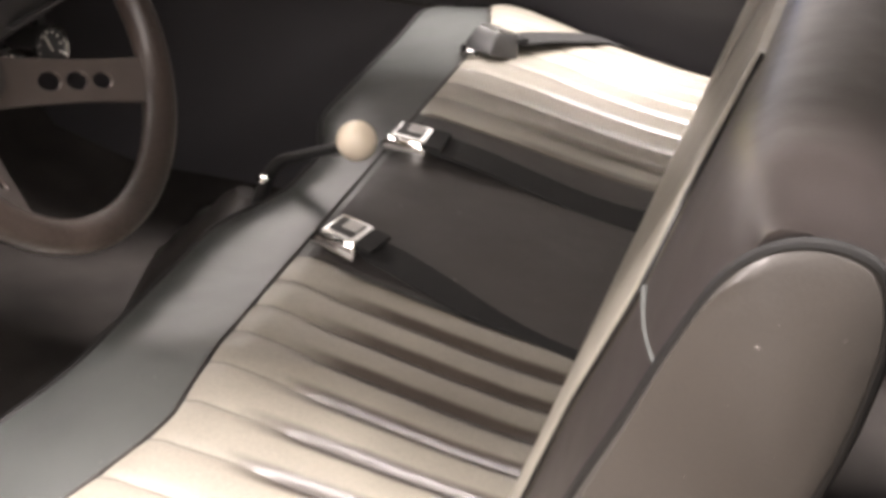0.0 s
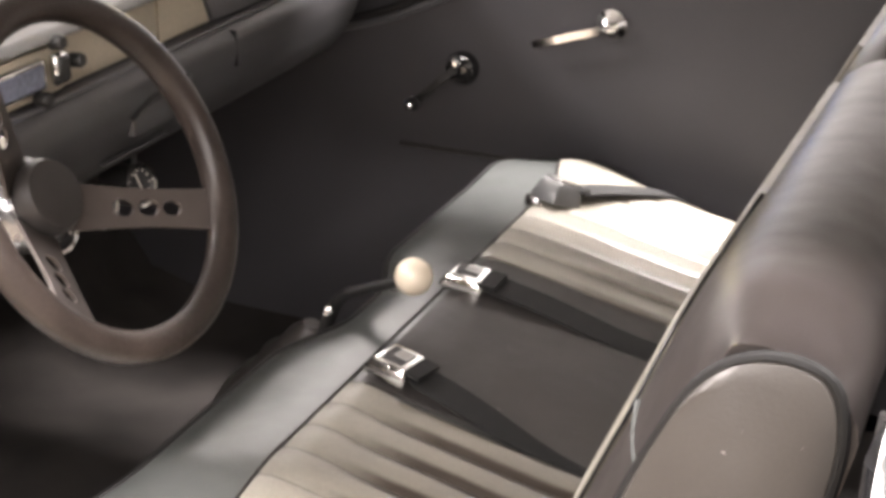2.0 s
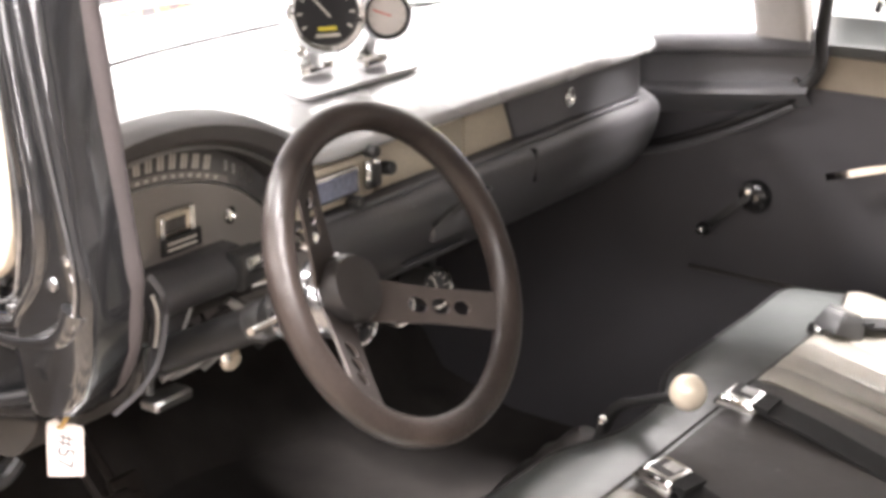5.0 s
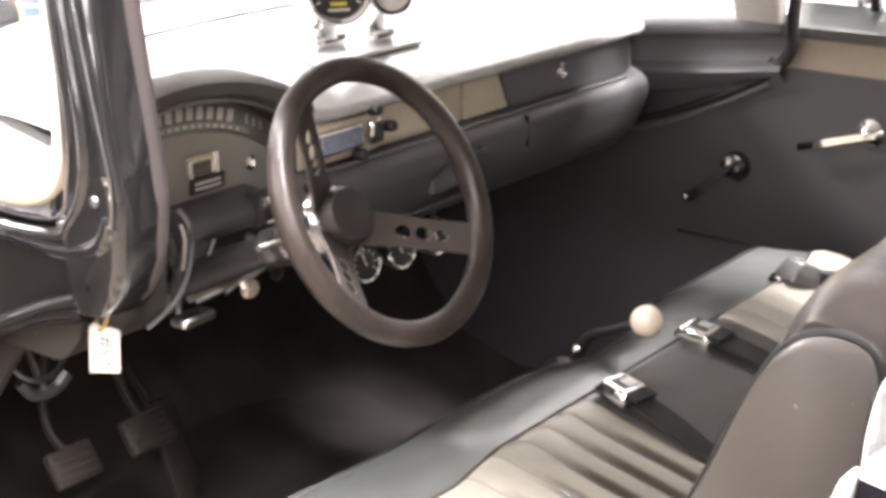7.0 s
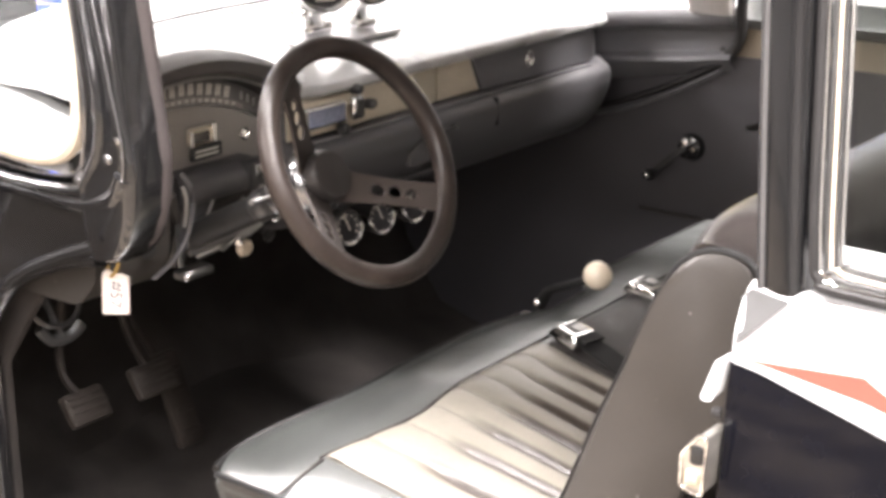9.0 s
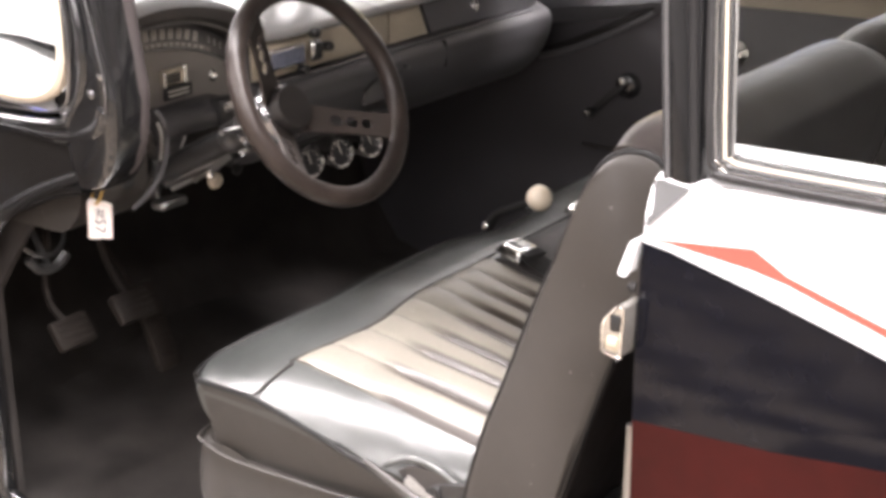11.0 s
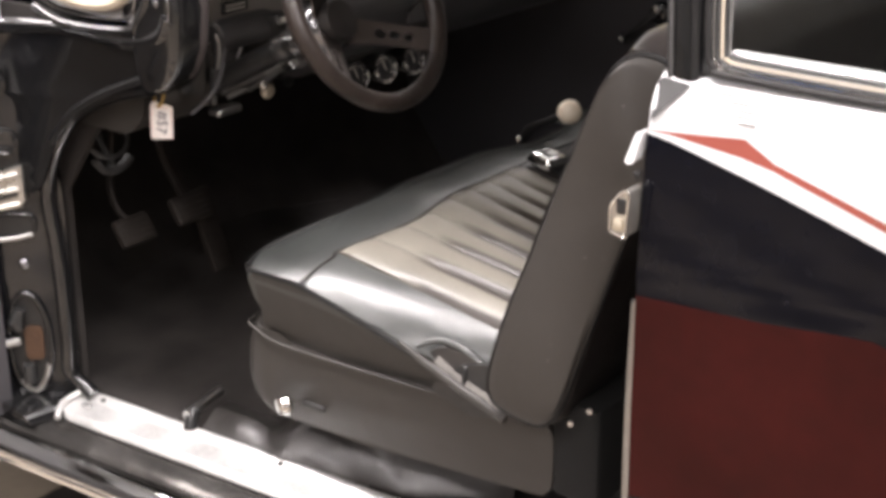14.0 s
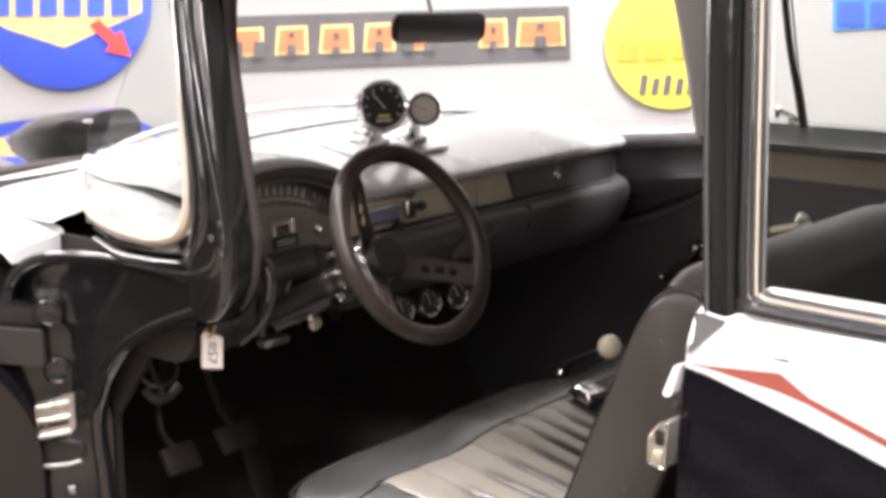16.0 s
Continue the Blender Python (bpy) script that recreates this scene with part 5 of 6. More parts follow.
# ---- three gauges under the dash ----
pod = thing("gauge_pod", "three chrome-ringed gauges in a bracket under the dash", "gauge panel", (-0.2, -0.05, 0.95))
GP = [(-0.195, -0.128, 0.914), (-0.195, -0.045, 0.913), (-0.195, 0.042, 0.912)]
for p in GP:
    gauge("gauge", p, (1.0, -0.10, 0.12), 0.0275, 0.05, M_CHROME, M_FACE, pod, 20)
part("bracket", box(-0.245, -0.205, -0.168, 0.082, 0.946, 0.950, 0.001, 1), M_BLACK, pod)
part("hanger", box(-0.24, -0.215, -0.160, -0.145, 0.90, 0.95, 0.002, 1), M_BLACK, pod)
part("hanger", box(-0.24, -0.215, 0.064, 0.079, 0.90, 0.95, 0.002, 1), M_BLACK, pod)

# ---- steering wheel and column ----
SC = Vector((0.120, -0.455, 1.144))
TILT = radians(27)
SN = Vector((math.cos(TILT), 0, math.sin(TILT)))
SV = Vector((-math.sin(TILT), 0, math.cos(TILT)))
SU = Vector((0, 1, 0))
swl = thing("steering_wheel", "three-spoke sports steering wheel with black foam rim", "steering wheel", SC)


def sw(a, r, d=0.0):
    return SC + r * (math.cos(radians(a)) * SU + math.sin(radians(a)) * SV) + d * SN


part("rim", tube([sw(i * 6, 0.1575) for i in range(60)], 0.0152, 14, closed=True), M_RIM, swl, "black foam rim")


def drilled(fn, th=0.004):
    """A flat spoke with three round holes cut through it."""
    cells = ((0.0643, 0.0847, 0.0090), (0.0847, 0.1043, 0.0086), (0.1043, 0.1217, 0.0077))
    cols = (-1, -0.5, 0, 0.5, 1)
    half = [(0.03, 0.024), (0.06, 0.021), (0.10, 0.019), (0.135, 0.020), (0.152, 0.022)]

    def hw(s):
        for (a, p), (b, q) in zip(half, half[1:]):
            if s <= b:
                return p + (q - p) * (s - a) / (b - a)
        return half[-1][1]

    bm = bmesh.new()

    def face(pts):
        bm.faces.new([bm.verts.new(fn(*p)) for p in pts])

    rows = [0.03, 0.041, 0.052, 0.0643]
    tail = [0.1217, 0.131, 0.141, 0.152]
    for st in (rows, tail):
        for a, b in zip(st, st[1:]):
            for p, q in zip(cols, cols[1:]):
                for w in (0, th):
                    face([(a, p * hw(a), w), (b, p * hw(b), w), (b, q * hw(b), w), (a, q * hw(a), w)])
    lines = rows[:]
    for a, b, r in cells:
        c, h = (a + b) / 2, (b - a) / 2
        ring = [(-1, k) for k in cols[:4]] + [(k, 1) for k in cols[:4]] + [(1, -k) for k in cols[:4]] + [(-k, -1) for k in cols[:4]]
        edge = [(c + h * p, q * hw(c + h * p)) for p, q in ring]
        hole = [(c + r * math.cos(math.atan2(q, p)), r * math.sin(math.atan2(q, p))) for p, q in ring]
        for i in range(16):
            j = (i + 1) % 16
            for w in (0, th):
                face([(*edge[i], w), (*edge[j], w), (*hole[j], w), (*hole[i], w)])
            face([(*hole[i], 0), (*hole[j], 0), (*hole[j], th), (*hole[i], th)])
        lines += [a + (b - a) * k / 4 for k in range(1, 5)]
    lines += tail[1:]
    for a, b in zip(lines, lines[1:]):
        for s in (-1, 1):
            face([(a, s * hw(a), 0), (b, s * hw(b), 0), (b, s * hw(b), th), (a, s * hw(a), th)])
    return bm


for a in (-33, 121, 224):
    u = math.cos(radians(a)) * SU + math.sin(radians(a)) * SV
    v = SN.cross(u)

    def spoke_pt(s, t, w, u=u, v=v):
        d = -0.082 * (1 - (s - 0.03) / 0.122) - 0.004 * s
        return SC + s * u + t * v + (d + w) * SN
    part("spoke", drilled(spoke_pt), M_SPOKE, swl, "drilled metal spoke")
part("hub", lathe([(0.034, -0.16), (0.036, -0.120), (0.043, -0.108), (0.045, -0.097), (0.043, -0.084), (0.037, -0.078)], axis(SC, SN), 32), M_BEAD, swl, "dark chrome hub bell")
part("horn_pad", lathe([(0.035, -0.082), (0.036, -0.066), (0.032, -0.058), (0.001, -0.055)], axis(SC, SN), 32), M_BLACKV, swl, "dark brown-black horn pad")
col = thing("steering_column", "chrome steering column with stalk", "steering column", SC - 0.25 * SN)
part("tube", lathe([(0.020, -0.50), (0.020, -0.20), (0.026, -0.17), (0.026, -0.15)], axis(SC, SN), 24), M_BLACK, col)
part("collar", lathe([(0.021, -0.215), (0.0235, -0.21), (0.0235, -0.19), (0.021, -0.185)], axis(SC, SN), 24), M_DARKST, col)
part("turn_stalk", tube([SC - 0.13 * SN, SC - 0.125 * SN + 0.06 * SU * -1, SC - 0.11 * SN - 0.11 * SU], 0.004, 8), M_CHROME, col)
part("key_switch", lathe([(0.013, 0), (0.013, 0.02), (0.010, 0.024), (0.001, 0.024)], axis((-0.16, -0.275, 1.072), (1, 0, 0.1)), 16), M_CHROME, col)
part("shift_stub", tube([SC - 0.14 * SN, SC - 0.13 * SN + 0.07 * SU - 0.02 * SV], 0.007, 10), M_CHROME, col)

# ---- key tag hanging from the post ----
tag = thing("key_tag", "white paper tag with a written number on a tan string", "tag", (-0.165, -0.66, 0.99))
TAGM = Matrix.Translation((-0.1525, -0.652, 0.954)) @ Matrix(((0.78, 0.05, 0.62, 0), (0.62, 0.0, -0.78, 0), (-0.05, 1.0, 0.0, 0), (0, 0, 0, 1)))
part("card", slab(rounded([(-0.0185, -0.0285), (0.0175, -0.0275), (0.0185, 0.0265), (0.008, 0.0305), (-0.018, 0.0285)], 0.002, 2), lambda u, v, w: TAGM @ Vector((u, v, w)), 0.0012), M_CARD, tag)
part("hole_patch", lathe([(0.0075, 0.0), (0.0075, 0.0016), (0.004, 0.0018)], TAGM @ Matrix.Translation((-0.010, 0.028, 0)), 16), M_CARD, tag)
part("card_frame", tube([TAGM @ Vector((u, v, 0.0013)) for u, v in ((-0.0165, -0.0265), (0.0158, -0.0258), (0.0166, 0.0242), (-0.0162, 0.0260))], 0.0006, 5, closed=True), mat("pink_ink", (0.55, 0.25, 0.24), 0.6), tag)
part("string", tube(smooth_path([(-0.156, -0.656, 0.981), (-0.164, -0.654, 0.997), (-0.160, -0.656, 1.015), (-0.148, -0.660, 1.021), (-0.139, -0.656, 1.007), (-0.146, -0.654, 0.991)], 6, closed=True), 0.0026, 8, closed=True), M_STRING, tag, "tan string loop")
txt = bpy.data.curves.new("ink", "FONT")
txt.body, txt.size, txt.align_x, txt.align_y, txt.extrude = "#57", 0.024, "CENTER", "CENTER", 0.0002
holder = bpy.data.objects.new("ink", txt)
scene.collection.objects.link(holder)
bpy.context.view_layer.update()
ink = bpy.data.meshes.new_from_object(holder)
bpy.data.objects.remove(holder)
ink.transform(TAGM @ Matrix.Translation((0.0, 0.0, 0.0016)) @ Matrix.Rotation(radians(-97), 4, "Z"))
ink.materials.clear()
ink.materials.append(M_INK)
io = new("handwriting", ink)
io.parent = tag
io.matrix_parent_inverse = tag.matrix_world.inverted()
tagged(io, "black handwritten number")

# ---- pedals ----
def pedal(name, label, p, w, h, top, lean=-35):
    th = thing(name, label, "pedal", p)
    c = Vector(p)
    part("pad", box(-0.012, 0.006, -w / 2, w / 2, -h / 2, h / 2, 0.006, 2, Matrix.Translation(c) @ pose(0, 0, 0, 0, lean, 0)), M_DUSTYR, th)
    for k in range(4):
        part("rib", box(0.006, 0.009, -w / 2 + 0.008, w / 2 - 0.008, -h / 2 + (k + 0.6) * h / 4.6, -h / 2 + (k + 0.9) * h / 4.6, 0.001, 1, Matrix.Translation(c) @ pose(0, 0, 0, 0, lean, 0)), M_DUSTYR, th)
    part("arm", tube(smooth_path([c + Vector((-0.01, 0, 0.01)), c + Vector((-0.06, 0, 0.07)), Vector(top)], 5), 0.007, 8), M_DUSTYR, th)


pedal("clutch_pedal", "black rubber clutch pedal", (-0.43, -0.492, 0.660), 0.080, 0.055, (-0.50, -0.44, 0.95))
pedal("brake_pedal", "black rubber brake pedal", (-0.40, -0.376, 0.678), 0.085, 0.055, (-0.50, -0.40, 0.95))
pedal("gas_pedal", "long black rubber accelerator pedal", (-0.46, -0.272, 0.590), 0.052, 0.17, (-0.60, -0.27, 0.74), -22)
hb_ = thing("parking_brake", "parking brake handle under the dash", "lever", (-0.40, -0.56, 0.83))
part("handle", tube(smooth_path([(-0.40, -0.595, 0.83), (-0.40, -0.575, 0.805), (-0.40, -0.54, 0.80), (-0.40, -0.515, 0.815)], 5), 0.009, 8), M_DARKST, hb_)
part("rod", tube([(-0.40, -0.555, 0.805), (-0.46, -0.555, 0.90)], 0.006, 8), M_DARKST, hb_)
part("release_ring", tube([(-0.40 - 0.02 * math.sin(a), -0.565 + 0.045 * math.cos(a), 0.865 + 0.035 * math.sin(a)) for a in [i * 0.35 for i in range(18)]], 0.004, 6, closed=True), M_DARKST, hb_)

# ---- front bench seat ----
seat = thing("front_bench_seat", "grey vinyl bench seat with pearl pleated inserts", "car seat", (0.3, 0, 0.4))


HW = 0.664


def xf(y):
    """Front edge of the cushion, in plan."""
    a = abs(y)
    return 0.110 + 0.040 * (1 - sstep(0.03, 0.17, a)) - 0.094 * sstep(0.36, 0.66, a) * (1 if y < 0 else 0.2) + 0.014 * max(0.0, (a - 0.60) / 0.064) ** 2


def ztop(x, y):
    """Height of the cushion's upholstery: flat in the middle, a rounded bolster outboard."""
    a = abs(y)
    u = min(0.985, max(0.0, (a - 0.47) / (HW - 0.468)))
    e = 0.5 * u * u + 0.5 * (1 - math.sqrt(1 - u ** 2.3))
    t = (x - xf(y)) / 0.45
    fall = min(1.0, max(0.0, (a - 0.37) / (HW - 0.37))) ** 1.15 * (1.0 if y < 0 else 0.5)
    k = sstep(0.2, 0.9, t)
    e = min(1.0, 1.12 * e) * k + fall * (1 - 0.33 * sstep(0.0, 0.35, t) * (1 - fall ** 5)) * (1 - k)
    z_in = 0.828 + 0.004 * math.sin(math.pi * min(1.0, max(0.0, t * 2.5))) - 0.058 * sstep(0.2, 1.05, t)
    z_out = 0.752 - 0.10 * min(1.0, max(0.0, (t - 0.25) / 0.85)) ** 1.15
    if y > 0.3:
        # the passenger side is less sat in
        e *= 0.45 + 0.55 * sstep(0.54, HW, y)
    return z_in * (1 - e) + z_out * e


cush = []
NY = 70
for i in range(NY + 1):
    y = -HW + 2 * HW * i / NY
    ed = sstep(HW - 0.03, HW, abs(y))
    f = xf(y)
    ring = [(f + 0.06, 0.60), (f + 0.025, 0.635), (f + 0.0, 0.70), (f - 0.004, 0.74), (f - 0.002, ztop(f, y) - 0.014), (f + 0.002, ztop(f, y) - 0.005), (f + 0.011, ztop(f + 0.011, y))]
    for k in range(1, 17):
        x = f + 0.012 + (0.60 - f) * k / 16
        ring.append((x, ztop(x, y)))
    ring += [(0.63, 0.66), (0.63, 0.60)]
    cush.append([(x + (0.010 * ed if x < 0.3 else 0), y * (1 - 0.045 * sstep(0.74, 0.62, z)), z - 0.006 * ed * (1 if z > 0.72 else 0)) for x, z in ring])
part("cushion", loft(cush), M_VINYL, seat, "grey vinyl cushion")
# plain side border below the bolster's welt
for s in (-1, 1):
    bd = [(xf(HW * s) + 0.02 + (0.56 - xf(HW * s)) * k / 16, 0.0) for k in range(17)]
    ring = [(x, ztop(x, s * HW) - 0.004) for x, q in bd]
    low = [(x, 0.630 + 0.0 * q) for x, q in bd if 0.63 < ztop(x, s * HW) - 0.02]
    poly = ring + low[::-1]
    part("side_border", loft([[(x, s * (HW - 0.026 * sstep(0.75, 0.63, z) + w), z) for x, z in poly] for w in (-0.01, 0.003)]), M_VINYL2, seat, "brown-grey side border")


def patch(ya, yb, xa, xb, fn, lift, nx=26, ny=64):
    """An upholstered panel lying on the cushion."""
    rings = []
    for i in range(ny + 1):
        y = ya + (yb - ya) * i / ny
        row = []
        for k in range(nx + 1):
            s = k / nx
            x = xa(y) + (xb(y) - xa(y)) * s
            row.append(Vector((x, y, ztop(x, y) + lift + fn(s, x, y))))
        row = [row[0] + Vector((0, 0, -0.012))] + row + [row[-1] + Vector((0, 0, -0.012))]
        rings.append(row)
    first = [p + Vector((0, 0, -0.012)) for p in rings[0]]
    last = [p + Vector((0, 0, -0.012)) for p in rings[-1]]
    return loft([first] + rings + [last], closed=False)


PITCH = 0.0504


def start(y):
    """Where along the insert a groove opens: later towards the outer side."""
    return 0.10 + 0.16 * sstep(0.20, 0.58, abs(y))


def pleats(y0):
    def f(s, x, y):
        q = ((y - y0) / PITCH) % 1.0
        g = abs(q - 0.5) * 2
        depth = 0.0022 + (0.0052 if y0 < 0 else 0.0016) * sstep(start(y) - 0.04, start(y) + (0.13 if y0 < 0 else 0.3), s)
        return 0.004 - depth * (0.3 * g ** 2 + 0.7 * g ** 4) - 0.004 * sstep(0.03, 0.0, s)
    return f


def xin(y):
    return 0.228 - 0.058 * max(0.0, (abs(y) - 0.46) / 0.134) ** 1.3 * (1 if y < 0 else 0.6)


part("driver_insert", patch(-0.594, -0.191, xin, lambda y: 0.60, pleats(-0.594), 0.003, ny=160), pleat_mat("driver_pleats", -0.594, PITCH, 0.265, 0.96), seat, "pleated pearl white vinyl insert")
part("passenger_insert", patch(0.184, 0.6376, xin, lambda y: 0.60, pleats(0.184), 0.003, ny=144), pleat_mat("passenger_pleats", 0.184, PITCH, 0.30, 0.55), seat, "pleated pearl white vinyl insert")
part("centre_panel", patch(-0.186, 0.179, lambda y: 0.236, lambda y: 0.60, lambda s, x, y: 0.004 * (1 - ((y + 0.003) / 0.19) ** 4) - 0.004 * sstep(0.05, 0.0, s), 0.004, ny=40), M_BLACKV, seat, "plain dark grey centre panel")
part("front_seam", tube([(xin(y) - 0.004, y, ztop(xin(y) - 0.004, y) + 0.001) for y in [-0.60 + 1.20 * i / 60 for i in range(61)]], 0.0018, 6), M_BACKV, seat)
part("piping", tube([(xf(y) + 0.002, y, ztop(xf(y), y) - 0.006) for y in [-0.655 + 1.31 * i / 90 for i in range(91)]], 0.0050, 8), M_PIPE, seat, "dark welt piping")
for s in (-1, 1):
    part("piping", tube([(x, s * (HW + 0.002), ztop(x, s * HW) - 0.003) for x in [xf(s * HW) + 0.01 + (0.50 - xf(s * HW)) * i / 20 for i in range(21)]], 0.0046, 8), M_PIPE, seat)
sp = [(0.170 - 0.020 * t, -0.600 - 0.066 * t, ztop(0.170 - 0.020 * t, -0.600 - 0.066 * t) + 0.001) for t in [i / 8 for i in range(9)]]
part("corner_seam", tube(sp, 0.0025, 6), M_BACKV, seat)

# seat base skirt
bs = []
for y, fx in ((-0.650, 0.055), (-0.648, 0.025), (-0.638, 0.006), (-0.61, -0.014), (-0.55, -0.018), (0.0, 0.012), (0.55, -0.018), (0.61, -0.014), (0.638, 0.006), (0.648, 0.025), (0.650, 0.055)):
    bs.append([(x, y, z) for x, z in rounded([(fx + 0.035, 0.498), (fx + 0.008, 0.515), (fx - 0.002, 0.55), (fx + 0.002, 0.605), (fx + 0.012, 0.640), (fx + 0.03, 0.646), (fx + 0.07, 0.630), (0.25, 0.629), (0.40, 0.634), (0.46, 0.645), (0.60, 0.645), (0.615, 0.63), (0.615, 0.545), (0.60, 0.526), (0.25, 0.500)], 0.014, 3)])
part("base_skirt", loft(bs), M_VINYL2, seat, "grey seat base skirt")
part("skirt_edge", tube(smooth_path([(0.03, 0.0, 0.648), (0.002, -0.50, 0.645), (0.012, -0.632, 0.646), (0.035, -0.651, 0.640), (0.09, -0.653, 0.628), (0.224, -0.653, 0.629), (0.34, -0.653, 0.633), (0.42, -0.653, 0.636), (0.47, -0.653, 0.645), (0.54, -0.652, 0.646)], 6), 0.0025, 8), M_VINYL2, seat)
for s in (-1, 1):
    part("seat_rail", box(0.10, 0.56, s * 0.42 - 0.02, s * 0.42 + 0.02, 0.388, 0.51, 0.006, 1), M_BLACK, seat)
part("adjuster_knob", lathe([(0.006, 0), (0.006, 0.012), (0.015, 0.014), (0.018, 0.022), (0.014, 0.032), (0.001, 0.034)], axis((0.117, -0.648, 0.531), (-0.3, -1, 0)), 18), M_CHROME, seat, "chrome seat adjuster knob")
part("adjuster_slot", box(0.134, 0.182, -0.654, -0.648, 0.531, 0.541, 0.002, 1), M_BLACK, seat)
hp = part("back_hinge", slab(rounded([(0.40, 0.645), (0.46, 0.70), (0.54, 0.72), (0.56, 0.64), (0.48, 0.62)], 0.012), lambda u, v, w: Vector((u, -0.660 + w, v)), 0.01), M_DARKST, seat)
part("hinge_slot", box(0.462, 0.472, -0.664, -0.656, 0.665, 0.70, 0.003, 1), M_BLACK, hp)
part("hinge_cover", tube(smooth_path([(0.380, -0.662, 0.706), (0.415, -0.652, 0.722), (0.455, -0.648, 0.718), (0.495, -0.648, 0.698), (0.515, -0.652, 0.668)], 5), [0.003 + 0.0035 * math.sin(math.pi * i / 20) for i in range(21)], 10), M_VINYL, seat, "grey vinyl roll round the back hinge")
part("canvas_strip", ribbon([(0.412, -0.658, 0.692), (0.445, -0.662, 0.678), (0.485, -0.664, 0.664), (0.535, -0.664, 0.652)], (0.15, 0.35, 0.9), 0.018, 0.002), M_FELT, seat, "pale canvas edging under the cushion")
part("cutout_lining", slab(rounded([(0.392, 0.698), (0.425, 0.716), (0.470, 0.716), (0.505, 0.690), (0.520, 0.660), (0.46, 0.676)], 0.012, 3), lambda u, v, w: Vector((u, -0.655 + w, v)), 0.012), M_HOOD, seat)
part("welt_flap", tube(smooth_path([(0.352, -0.668, 0.708), (0.40, -0.672, 0.692), (0.46, -0.674, 0.672), (0.545, -0.670, 0.640)], 5), [0.004 + 0.003 * sstep(0, 8, i) for i in range(16)], 8), M_VINYL2, seat)


# seat backs, split for the two doors
FRONT = [(0.685, 0.522), (0.80, 0.537), (0.90, 0.570), (1.003, 0.606), (1.07, 0.634), (1.14, 0.664), (1.205, 0.697)]


def front_x(z):
    for (za, xa), (zb, xb) in zip(FRONT, FRONT[1:]):
        if z <= zb + 1e-6:
            return xa + (xb - xa) * (z - za) / (zb - za)
    return FRONT[-1][1]


def crown(d):
    """How far the face falls back towards the outboard edge."""
    return 0.036 * max(0.0, 1 - d / 0.17) ** 2


